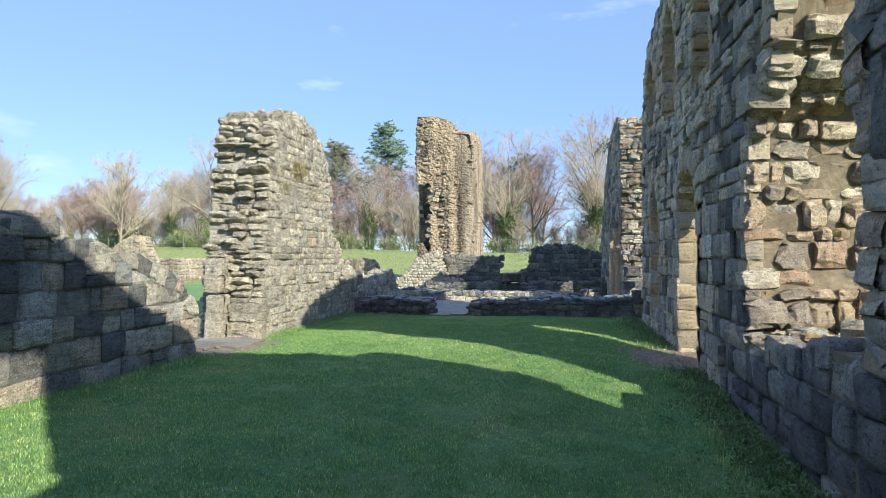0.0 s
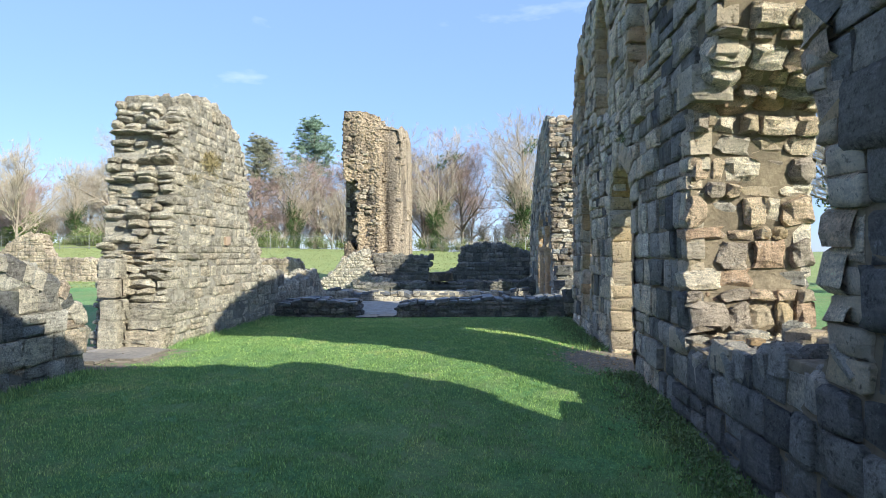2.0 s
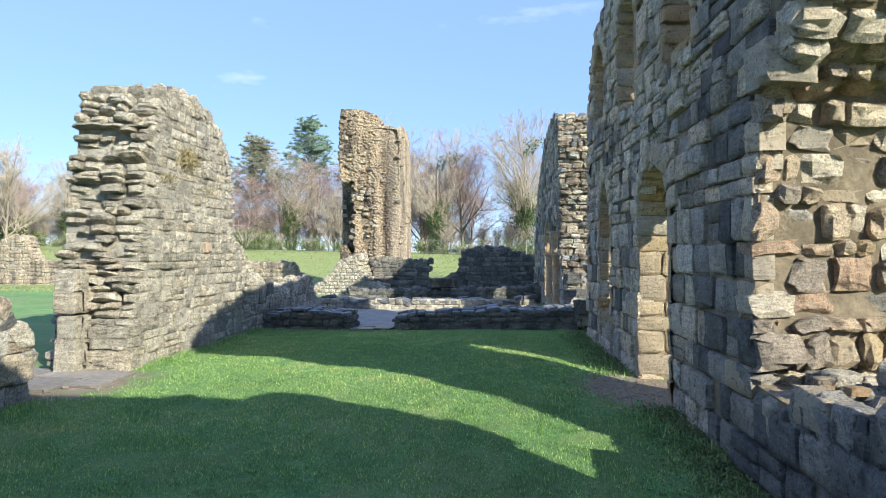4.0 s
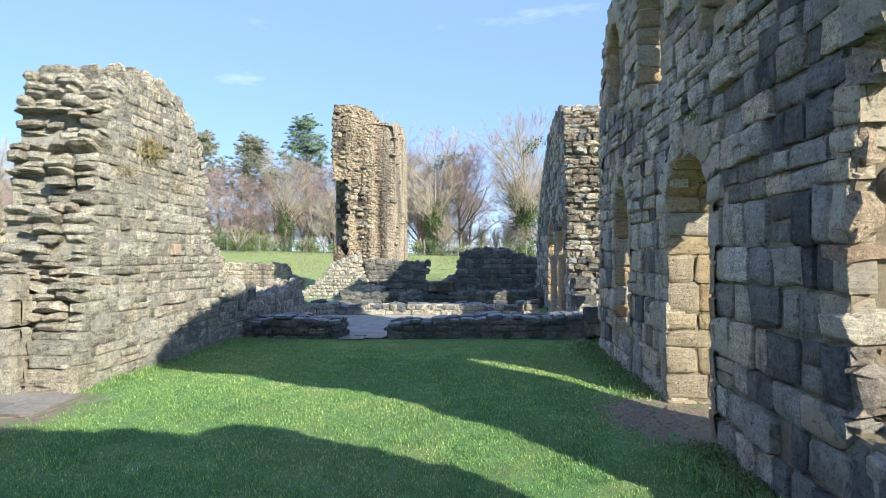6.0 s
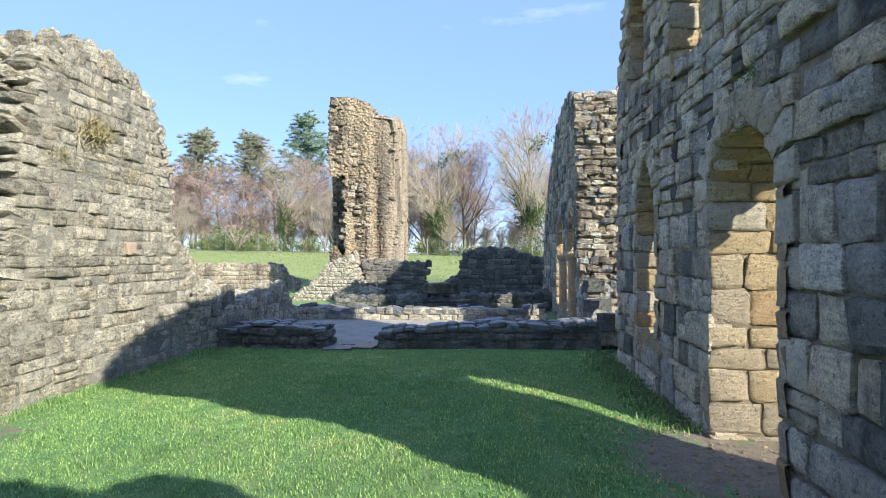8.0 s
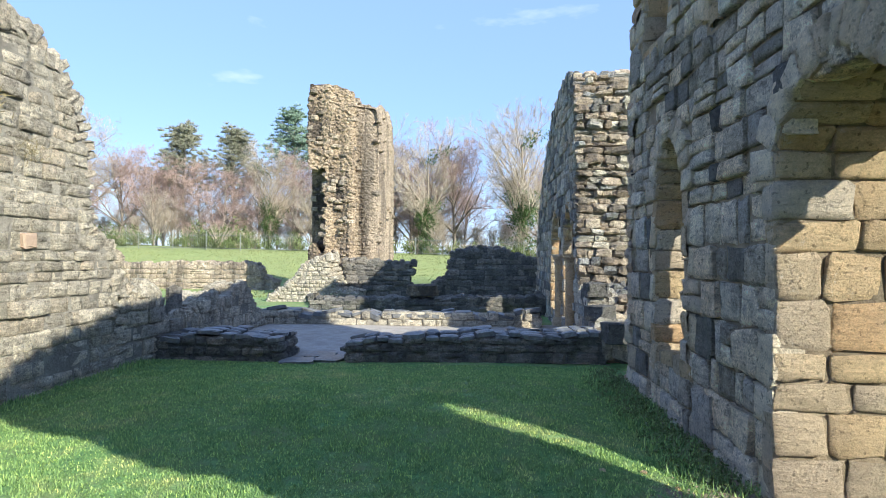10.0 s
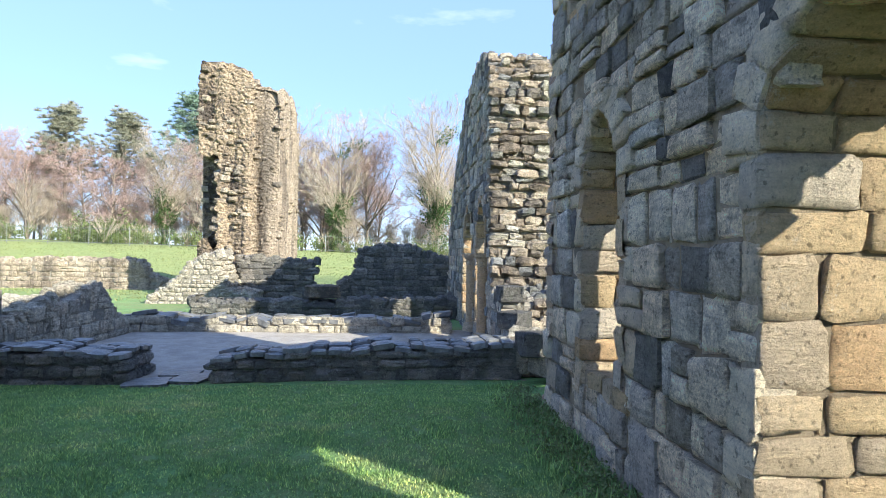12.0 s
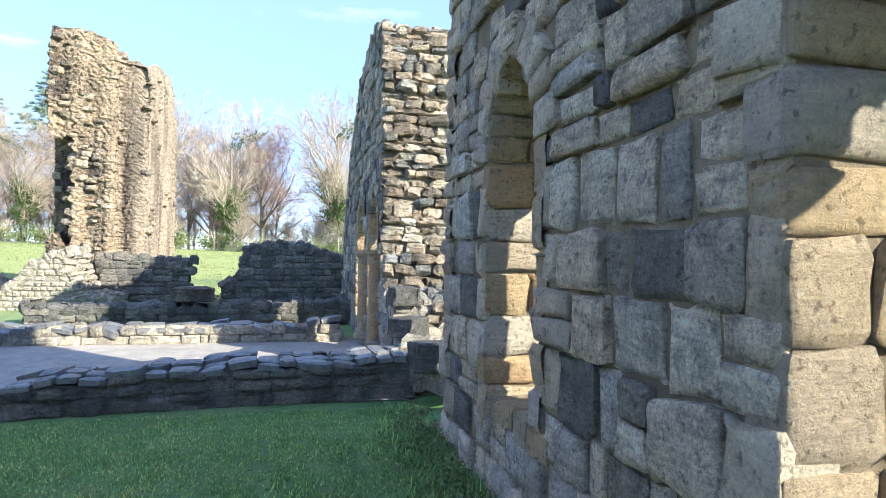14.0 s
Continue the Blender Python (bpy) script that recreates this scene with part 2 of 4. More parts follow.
        nb = bump(n, l, b, mid, 0.6, 0.08)
        bump(n, l, b, fine, 0.9, 0.03, nb)
    l.new(col, b.inputs["Base Color"])
    return m


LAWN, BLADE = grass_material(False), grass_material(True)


def plain(name, a, c, scale, roughness=0.9, strength=0.5, dist=0.02, metal=0.0):
    m, n, l, b = nodes(name)
    pos = n.new("ShaderNodeNewGeometry").outputs["Position"]
    x = tex(n, l, scale, 8, 0.75, pos)
    big = tex(n, l, scale / 14, 5, 0.6, pos)
    col = mixc(n, l, 0.6, ramp(n, l, x, (0.3, a), (0.7, c)), ramp(n, l, big, (0.35, (0.7, 0.7, 0.7)), (0.65, (1.2, 1.2, 1.2))), "MULTIPLY")
    col = mixc(n, l, 0.35, col, ramp(n, l, piece_random(n, l), (0.0, (0.6, 0.6, 0.6)), (1.0, (1.4, 1.35, 1.3))), "MULTIPLY")
    l.new(col, b.inputs["Base Color"])
    b.inputs["Roughness"].default_value, b.inputs["Metallic"].default_value = roughness, metal
    bump(n, l, b, x, strength, dist)
    return m


RED = plain("reddish_sandstone", (0.30, 0.22, 0.16), (0.46, 0.34, 0.25), 12)
GRAVEL = plain("fine_grey_gravel", (0.28, 0.25, 0.215), (0.52, 0.47, 0.40), 55, 0.95, 0.9, 0.02)
SLATE = plain("wet_slate_slab", (0.055, 0.058, 0.062), (0.25, 0.25, 0.24), 11, 0.36, 0.6, 0.02)
PAVING = plain("worn_threshold_paving", (0.17, 0.15, 0.13), (0.34, 0.30, 0.25), 12, 0.8, 0.6, 0.02)
BARK = plain("brown_bark", (0.2, 0.165, 0.13), (0.36, 0.30, 0.24), 9, 0.95, 0.7, 0.03)
TWIG = plain("reddish_twigs", (0.36, 0.25, 0.22), (0.52, 0.39, 0.34), 4, 0.9)
PALE_TWIG = plain("pale_twigs", (0.38, 0.32, 0.25), (0.58, 0.50, 0.40), 4, 0.9)
DULL_NEEDLE = plain("dull_brown_needles", (0.20, 0.235, 0.16), (0.36, 0.33, 0.24), 3, 0.7)
IVY = plain("ivy_leaf", (0.035, 0.075, 0.016), (0.10, 0.17, 0.035), 3, 0.5)
BUSH = plain("bush_leaf", (0.07, 0.11, 0.03), (0.20, 0.24, 0.07), 3, 0.55)
NEEDLE = plain("pine_needles", (0.17, 0.26, 0.19), (0.32, 0.42, 0.31), 3, 0.6)
PASTURE = plain("winter_pasture", (0.19, 0.235, 0.08), (0.34, 0.36, 0.145), 2.5, 0.8, 0.2)
DRY = plain("dry_weed", (0.20, 0.17, 0.08), (0.38, 0.31, 0.16), 9, 0.9)
STEEL = plain("galvanised_steel", (0.20, 0.21, 0.21), (0.30, 0.31, 0.31), 5, 0.6, 0.1, 0.005, 0.5)

# ---- mesh helpers ----
RNG = np.random.default_rng(7)


def mesh_of(name, verts, faces, material):
    me = bpy.data.meshes.new(name)
    me.from_pydata(verts, [], faces)
    me.materials.append(material)
    return me


def mesh_fast(name, v, f, material, flat=True):
    """v: (n, 3) floats; f: (m, k) indices, all faces with k corners."""
    me = bpy.data.meshes.new(name)
    m, k = f.shape
    me.vertices.add(len(v))
    me.vertices.foreach_set("co", np.ascontiguousarray(v, np.float32).ravel())
    me.loops.add(m * k)
    me.loops.foreach_set("vertex_index", np.ascontiguousarray(f, np.int32).ravel())
    me.polygons.add(m)
    me.polygons.foreach_set("loop_start", np.arange(0, m * k, k, dtype=np.int32))
    me.polygons.foreach_set("loop_total", np.full(m, k, np.int32))
    me.update(calc_edges=True)
    if flat:
        me.shade_flat()
    me.materials.append(material)
    return me


def round_faces(me):
    """Smooth shading over each stone's dressed face, hard edges at its sides."""
    k = len(me.polygons) // len(FACE_MASK)
    me.polygons.foreach_set("use_smooth", np.tile(FACE_MASK, k))
    me.update()
    return me


def part(name, me, parent, label="", m=None):
    ob = new(name, me)
    ob.parent = parent
    if m is not None:
        ob.matrix_local = m
    return tagged(ob, label)


def stone_shape(jitter, inner, edge, round_off, rng, lump=0.05):
    """A stone 1 x 1 x 1 with an uneven dressed face towards -y, an irregular outline and an open back, which lies in the wall."""
    g = np.array([-0.5, -inner, inner, 0.5])
    front = []
    for j in range(4):
        for i in range(4):
            x, z = g[i], g[j]
            rim = i in (0, 3) or j in (0, 3)
            if i in (0, 3) and j in (0, 3):
                x, z = x * (1 - round_off), z * (1 - round_off)
            y = -0.5 + (edge if rim else 0.0) + rng.uniform(-1, 1) * (lump * 1.2 if rim else lump)
            front.append((x + rng.uniform(-jitter, jitter), y, z + rng.uniform(-jitter, jitter)))
    ring = [0, 1, 2, 3, 7, 11, 15, 14, 13, 12, 8, 4]
    v = front + [(front[k][0] * 0.97, 0.5, front[k][2] * 0.97) for k in ring]
    f = []
    for j in range(3):
        for i in range(3):
            p = j * 4 + i
            f += [(p, p + 1, p + 5), (p, p + 5, p + 4)] if rng.random() < 0.5 else [(p, p + 1, p + 4), (p + 1, p + 5, p + 4)]
    for k in range(12):
        q = (k + 1) % 12
        f += [(ring[q], ring[k], 16 + k), (ring[q], 16 + k, 16 + q)]
    return np.array(v), np.array(f)


ASHLAR = [stone_shape(0.055, 0.37, 0.10, 0.04, RNG, 0.075) for _ in range(24)]
RUBBLE = [stone_shape(0.075, 0.27, 0.24, 0.09, RNG) for _ in range(24)]
CRAG = [stone_shape(0.10, 0.27, 0.14, 0.10, RNG, 0.11) for _ in range(24)]
LIBRARY = {"a": ASHLAR, "r": RUBBLE, "c": CRAG}
FACE_MASK = np.array([True] * 18 + [False] * 24)
SHARED = {}


def shared_stone(lib, i, material):
    key = (lib, i, material.name)
    if key not in SHARED:
        v, f = LIBRARY[lib][i]
        SHARED[key] = mesh_fast("stone", v, f, material)
        if lib == "a":
            round_faces(SHARED[key])
    return SHARED[key]


def lay(parent, stones, near=None, most=280, name="stone"):
    """stones: list of (lib, index, material, matrix). Those closest to the point near become objects, the rest one joined mesh a material."""
    if near is not None:
        stones = sorted(stones, key=lambda s: (s[3].translation - Vector(near)).length)
    for lib, i, mat, m in stones[:most]:
        part(name, shared_stone(lib, i, mat), parent, m=m)
    rest = stones[most:]
    for mat, squared in dict.fromkeys((s[2], s[0] == "a") for s in rest):
        vs, fs, k = [], [], 0
        for lib, i, mm, m in rest:
            if mm is not mat or (lib == "a") != squared:
                continue
            v, f = LIBRARY[lib][i]
            a = np.array(m)
            vs.append(v @ a[:3, :3].T + a[:3, 3])
            fs.append(f + k)
            k += len(v)
        ob = part("stonework", mesh_fast("stonework", np.vstack(vs), np.vstack(fs), mat), parent)
        if squared:
            round_faces(ob.data)
        tagged(ob, kind="stuff")


def crossings(polys, v):
    us = []
    for p in polys:
        for (u0, v0), (u1, v1) in zip(p, p[1:] + p[:1]):
            if (v0 > v) != (v1 > v):
                us.append(u0 + (v - v0) / (v1 - v0) * (u1 - u0))
    us.sort()
    return list(zip(us[::2], us[1::2]))


def ragged(poly, amp, step, rng, floor=-0.35):
    """The outline with its longer sides broken up and shifted a little, as a ruin's edge is."""
    out = []
    for (u0, v0), (u1, v1) in zip(poly, poly[1:] + poly[:1]):
        n = max(1, int(math.hypot(u1 - u0, v1 - v0) / step)) if max(v0, v1) > floor + 0.05 else 1
        for k in range(n):
            t = k / n
            a = amp if 0 < k else amp * 0.4
            p = (u0 + t * (u1 - u0), v0 + t * (v1 - v0))
            out.append((p[0] + rng.uniform(-a, a), p[1] + rng.uniform(-a, a)) if p[1] > floor + 0.05 else p)
    return out


def ruin(name, label, origin, turn, outline, holes=(), thick=1.0, face=STONE, edge=None, back=None, course=(0.16, 0.28), length=(0.22, 0.55),
         step=(0.16, 0.28), rough=0.06, relief=0.03, near=None, most=280, seed=1, lib="a", amp=0.05, hole_mat=None, hole_step=(0.2, 0.34), core=MORTAR,
         edge_mats=None, hole_rough=0.006, splay=None, across=(0.2, 0.5), joint=0.034, missing=0.0, bed=(0.22, 0.34), hole_across=None, quoin=None, pick=None, big=0, ring=None, ring_mat=None, stand=0.0, edge_lib="r", gaps=None, sunk=0.0, upper=None):
    """A ruined wall: a mortar core cut to the outline with its openings, faced with stones on both sides, and stones laid across its thickness
    round every edge. u runs along the wall, v up; the seen face looks to -w of the wall's own axes."""
    rng = np.random.default_rng(seed)
    edge, back, hole_mat = edge or face, back or face, hole_mat or edge or face
    if abs(turn) == 90:                     # u is then the distance along +y
        outline, holes = [(q * u, v) for q in [1 if turn > 0 else -1] for u, v in outline], [[((1 if turn > 0 else -1) * u, v) for u, v in h] for h in holes]
        near = ((1 if turn > 0 else -1) * near[0], near[1], near[2])
    base = new(name)
    base.empty_display_size = 0.2
    base.matrix_world = Matrix.Translation(origin) @ pose(0, 0, 0, 0, 0, turn)
    tagged(base, label, "ruined wall", kind="structure")
    outline = ragged(list(outline), amp, 0.3, rng)
    holes = [list(h) for h in holes]
    polys = [outline] + holes
    # core
    bm = bmesh.new()
    edges = []
    for p in polys:
        vs = [bm.verts.new((u, joint, v)) for u, v in p]
        edges += [bm.edges.new((a, b)) for a, b in zip(vs, vs[1:] + vs[:1])]
    bmesh.ops.triangle_fill(bm, use_beauty=True, use_dissolve=False, edges=edges)
    made = bmesh.ops.extrude_face_region(bm, geom=bm.faces[:])
    for v in made["geom"]:
        if isinstance(v, bmesh.types.BMVert):
            v.co.y = thick - joint
            v.co.x += splay(v.co.x, v.co.z) if splay else 0
    bmesh.ops.recalc_face_normals(bm, faces=bm.faces[:])
    me = bpy.data.meshes.new("core")
    bm.to_mesh(me)
    bm.free()
    me.materials.append(core)
    part("mortar_core", me, base)
    stones, gap = [], 0.013 if lib == "r" else 0.002
    vmin, vmax = min(v for _, v in outline), max(v for _, v in outline)
    for side, mat in ((0, face), (1, back)):
        v = vmin
        while v < vmax:
            h = rng.uniform(*(upper[1] if upper and v > upper[0] else course))
            for u0, u1 in crossings(polys, v + h / 2):
                u0, u1 = u0 - 0.01, u1 + 0.01       # the facing laps over the jambs
                u = u0
                while u < u1 - 0.05:
                    w = rng.uniform(*length) * (1.0 if rng.random() > 0.12 else 0.55)
                    if u1 - u - w < length[0] * 0.6:
                        w = u1 - u
                    w = min(w, length[1] * 1.25)
                    d = rng.uniform(0.16, 0.22)
                    out = rng.uniform(-relief, relief) + (0.03 if rng.random() < 0.06 else 0)
                    y = (d / 2 - out) if side == 0 else (thick - d / 2 + out)
                    at = u + w / 2 + (splay(u, v) if splay and side else 0)
                    turned = math.pi if side else 0
                    mat = face if side == 0 else back
                    if pick and side == 0:
                        mat = pick(abs(at), v, rng)
                    if quoin and side == 0 and (u == u0 or u + w > u1 - 0.01) and rng.random() < 0.8:
                        mat = quoin
                    if side == 0 and rng.random() < sunk:
                        y += 0.02           # a stone worn back into the wall
                    if gaps:
                        gap = rng.uniform(*gaps)
                    hh = h
                    if rng.random() < 0.13 and h > 0.19 and side == 0:      # two thin stones in place of one
                        for q in (0.26, 0.74):
                            stones.append((lib, int(rng.integers(24)), mat, Matrix.LocRotScale((at, y, v + h * q), Euler(rng.normal(0, 0.015, 3)), (w - 0.014, d, h / 2 - 0.012))))
                    else:
                        stones.append((lib, int(rng.integers(24)), mat, Matrix.LocRotScale((at, y, v + hh / 2), Euler(rng.normal(0, 0.02, 3) + np.array([0, 0, turned])), (w - gap, d, hh - gap))))
                    u += w
            v += h
    # larger blocks that reach through two courses and stand a little proud
    ulo, uhi = min(u for u, _ in outline), max(u for u, _ in outline)
    for _ in range(big):
        w, h = rng.uniform(0.28, 0.52), rng.uniform(0.34, 0.5)
        u, v = rng.uniform(ulo, uhi), vmin + (vmax - vmin) * rng.random() ** 1.5
        if all(any(a < u - w / 2 and u + w / 2 < b for a, b in crossings(polys, v + q)) for q in (-h / 2, 0, h / 2)):
            d = 0.2
            stones.append((lib, int(rng.integers(24)), pick(abs(u), v, rng) if pick else face,
                           Matrix.LocRotScale((u, d / 2 - relief - rng.uniform(0.004, 0.014), v), Euler(rng.normal(0, 0.02, 3)), (w, d, h))))
    # ring of wedge stones round each arched head
    for h in holes if ring else ():
        for (u0, v0), (u1, v1) in zip(h[1:-2], h[2:-1]):
            ln = math.hypot(u1 - u0, v1 - v0)
            tu, tv = (u1 - u0) / ln, (v1 - v0) / ln
            out = (-tv, tu)
            r = ring * rng.uniform(0.85, 1.15)
            cu, cv = (u0 + u1) / 2 + out[0] * r / 2, (v0 + v1) / 2 + out[1] * r / 2
            if out[1] < 0:
                cu, cv = (u0 + u1) / 2 - out[0] * r / 2, (v0 + v1) / 2 - out[1] * r / 2
            turned = Matrix(((tu, 0, -tv), (0, 1, 0), (tv, 0, tu))).to_4x4()
            stones.append(("a", int(rng.integers(24)), ring_mat or quoin or face,
                           Matrix.Translation((cu, 0.1 - relief - rng.uniform(0.0, 0.014), cv)) @ turned @ Matrix.Diagonal((ln * 1.12, 0.2, r, 1))))
    # edges: stones across the thickness
    for k, p in enumerate(polys):
        area = sum(a[0] * b[1] - b[0] * a[1] for a, b in zip(p, p[1:] + p[:1]))
        sign = (1 if area > 0 else -1) * (1 if k == 0 else -1)
        r, st = (rough, step) if k == 0 else (hole_rough, hole_step)
        carry = 0.0
        for (u0, v0), (u1, v1) in zip(p, p[1:] + p[:1]):
            if max(v0, v1) < -0.3:
                continue
            ln = math.hypot(u1 - u0, v1 - v0)
            if ln < 1e-4:
                continue
            tu, tv = (u1 - u0) / ln, (v1 - v0) / ln
            nu, nv = tv * sign, -tu * sign          # out of the wall
            s = carry
            while s < ln:
                h = rng.uniform(*st)
                if k == 0 and bed[0] < 0.15 and abs(nv) < 0.5:
                    h = min(h, 0.16, max(0.06, ln - s))     # thin stones at the end of a low wall
                head = k > 0 and 0.06 < abs(tu) and ln < 0.5
                if head:
                    s, h = 0.0, ln          # one wedge a side of the arched head
                c = s + h / 2
                s += h
                y = -0.01
                while y < thick - 0.04:
                    w = rng.uniform(*(hole_across if k and hole_across else across))
                    if thick - y - w < 0.15:
                        w = thick - y + 0.01
                    d = rng.uniform(*bed) if abs(nv) > 0.5 or bed[0] > 0.15 else rng.uniform(0.2, 0.3)
                    d = rng.uniform(0.14, 0.18) if k else d
                    proud = rng.uniform(0.03, 0.035 + 2 * r) - (stand if k == 0 else 0.008)
                    pu, pv = u0 + tu * c + nu * (proud - d / 2), v0 + tv * c + nv * (proud - d / 2)
                    if pv > -0.35 and rng.random() >= (missing if k == 0 else 0):
                        mat = hole_mat if k else (edge if abs(nv) > 0.5 or bed[0] > 0.15 else face)
                        if k == 0 and edge_mats and nv < 0.6:
                            mat = edge_mats[0] if rng.random() < edge_mats[1] else (edge_mats[2] if rng.random() < 0.5 else edge)
                        ways = Matrix(((0, -nu, tu), (1, 0, 0), (0, -nv, tv)))      # columns: across, inwards, along the edge
                        if ways.determinant() < 0:
                            ways = Matrix(((0, -nu, -tu), (1, 0, 0), (0, -nv, -tv)))
                        lean = Matrix(((1, splay(pu, pv) / thick if splay else 0, 0), (0, 1, 0), (0, 0, 1)))     # slanted along a splayed jamb
                        rot = lean @ ways @ Euler(rng.normal(0, 0.02 + r * 0.8, 3)).to_matrix()
                        m = Matrix.Translation((pu + (splay(pu, pv) * (y + w / 2) / thick if splay else 0), y + w / 2, pv)) @ rot.to_4x4() @ Matrix.Diagonal((w - 0.014, d, h - 0.012, 1))
                        stones.append(((edge_lib if abs(nv) < 0.8 else "r") if r > 0.03 else "a", int(rng.integers(24)), mat, m))
                    y += w
            carry = max(0.0, s - ln)
    lay(base, stones, near, most)
    return base


def arch(u0, u1, base, spring, apex, n=6):
    """An opening with a pointed head."""
    mid, out = (u0 + u1) / 2, [(u0, base), (u0, spring)]
    rise = apex - spring
    for k in range(1, n):
        a = math.pi / 2 * k / n
        out.append((mid - (mid - u0) * math.cos(a) ** 1.35, spring + rise * math.sin(a) ** 0.9))
    out.append((mid, apex))
    for k in range(n - 1, 0, -1):
        a = math.pi / 2 * k / n
        out.append((mid + (u1 - mid) * math.cos(a) ** 1.35, spring + rise * math.sin(a) ** 0.9))
    return out + [(u1, spring), (u1, base)]


# ---- ground ----


def smooth(a, b, x):
    t = min(1.0, max(0.0, (x - a) / (b - a)))
    return t * t * (3 - 2 * t)


def ground_z(x, y):
    z = -0.08 - 0.17 * smooth(-1.5, 3, x) * smooth(9.5, 5, y)
    z += 0.03 * noise.noise(Vector((x * 0.35, y * 0.35, 0))) * smooth(60, 30, abs(x) + abs(y))
    z += 0.11 * smooth(-4, -2, x) * smooth(2.9, 1.6, x) * smooth(6, 9.5, y) * smooth(14.6, 13.0, y)
    z -= 0.06 * smooth(13.5, 16, y)
    z += (1.62 - 0.0256 * max(-45.0, min(10.0, x))) * smooth(35, 51, y + 0.12 * x)
    return z


def axis(lo, hi, fine, far, grow=1.35):
    a = list(np.arange(lo, hi + 1e-6, fine))
    s = fine
    while a[-1] < far:
        s *= grow
        a.append(a[-1] + s)
    s = fine
    while a[0] > -far:
        s *= grow
        a.insert(0, a[0] - s)
    return a


def ground():
    xs, ys = axis(-12, 8, 0.33, 2500), axis(-4, 52, 0.4, 2500)
    v = np.array([(x, y, ground_z(x, y)) for y in ys for x in xs])
    nx = len(xs)
    f = np.array([(j * nx + i, j * nx + i + 1, (j + 1) * nx + i + 1, (j + 1) * nx + i) for j in range(len(ys) - 1) for i in range(nx - 1)])
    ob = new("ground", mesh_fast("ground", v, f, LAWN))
    ob.data.polygons.foreach_set("use_smooth", [True] * len(f))
    tagged(ob, "short green lawn with worn earth, rising to a bank", "ground", kind="structure")
    # gravel floor between the low walls
    gx, gy = np.linspace(-4.3, 3.2, 26), np.linspace(15.25, 20.4, 20)
    edge = lambda x, y: 0.018 + ground_z(x, y) - (0.0 if -4.1 < x < 3.0 else 0.06)
    v = np.array([(x, y, edge(x, y)) for y in gy for x in gx])
    f = np.array([(j * 26 + i, j * 26 + i + 1, (j + 1) * 26 + i + 1, (j + 1) * 26 + i) for j in range(19) for i in range(25)])
    tagged(new("gravel_floor", mesh_fast("gravel_floor", v, f, GRAVEL)), "pale grey compacted gravel floor between low walls", "gravel", kind="structure")


ground()

# ---- walls of the ruin ----
def breach_splay(u, v):
    """How far the outer side of the breach falls back; u is minus the distance along the wall."""
    if 8.4 < -u < 9.4 and v < 2.75:        # the doorway widens outwards
        return 0.38 * smooth(9.4, 8.8, -u)
    if 11.5 < -u < 12.2 and v < 2.75:
        return 0.2 * smooth(12.2, 11.8, -u)
    if 3.0 < -u < 5.0 and v > 1.95:        # the broken south end falls back towards its outer side
        return 0.6 * smooth(1.95, 2.9, v)
    return -0.22 * smooth(8.4, 6.9, -u) if 5.6 < -u < 8.4 else 0


def right_stone(u, v, rng):
    """Damp black stones low down by the breach, greyed ones high up, tan ones between."""
    r = rng.random()
    if v < 1.0 and u < 7.6:
        return SOOT if r < 0.55 else GREY
    if u < 4.6:
        return SOOT if r < 0.3 else (GREY if r < 0.8 else WALL)
    if u < 8.0:
        return SOOT if r < 0.3 else (GREY if r < 0.8 else WALL)
    if v > 2.7:
        return GREY if r < 0.16 else WALL
    return SOOT if r < 0.06 else (GREY if r < 0.2 else WALL)


ruin("wall_right", "tall ruined sandstone wall with a breach, doorways and lancet windows", (3.0, 0, 0), -90,
     # unseen tops and the end behind the start are shaped to fit the shadows
     [(-7, -0.5), (13.85, -0.5), (13.8, 3.6), (13.7, 4.4), (13.5, 5.1), (13.0, 5.7), (11.6, 5.95), (9.5, 5.88), (7.4, 5.7), (6.6, 5.55), (5.7, 5.3), (5.3, 5.05), (5.1, 4.8), (5.35, 4.6), (5.5, 4.25), (5.85, 3.65), (6.1, 3.1),
      (6.55, 2.8), (6.68, 2.3), (6.72, 1.9), (6.8, 0.58), (6.3, 0.55), (5.6, 0.66), (4.6, 0.76), (4.45, 0.95), (4.42, 1.9), (4.6, 2.35), (4.72, 2.8), (4.4, 3.05), (3.8, 3.3), (3.35, 3.75), (2.3, 4.3), (2.1, 4.6), (1.27, 5.35), (0.37, 5.85), (-1.83, 7.2), (-7, 7.5)],
     # the last opening is unseen, added to let a sun patch onto the lawn
     holes=[arch(8.78, 10.03, -0.4, 2.08, 2.72), arch(11.76, 12.62, 0.55, 2.2, 2.8), arch(10.2, 11.2, 3.65, 4.9, 5.55), arch(8.05, 8.95, 3.75, 4.95, 5.6), arch(12.2, 13.1, 3.95, 4.75, 5.3), arch(-4.5, -0.95, 3.4, 5.5, 6.4)],
     thick=1.25, face=WALL, edge=GREY, hole_mat=YELLOW, edge_mats=(CREAM, 0.85, YELLOW), edge_lib="c", rough=0.062, missing=0.02, step=(0.1, 0.28), across=(0.15, 0.4), course=(0.2, 0.37), length=(0.19, 0.48), hole_step=(0.2, 0.34), hole_across=(0.3, 0.55), quoin=QUOIN,
     near=(9.5, 0, 1.2), most=300, seed=3, splay=breach_splay, core=CREAM_MORTAR, joint=0.038, relief=0.028, pick=right_stone, big=70, gaps=(0.0, 0.026), sunk=0.06, upper=(1.95, (0.13, 0.27)), ring=0.26, stand=0.05)
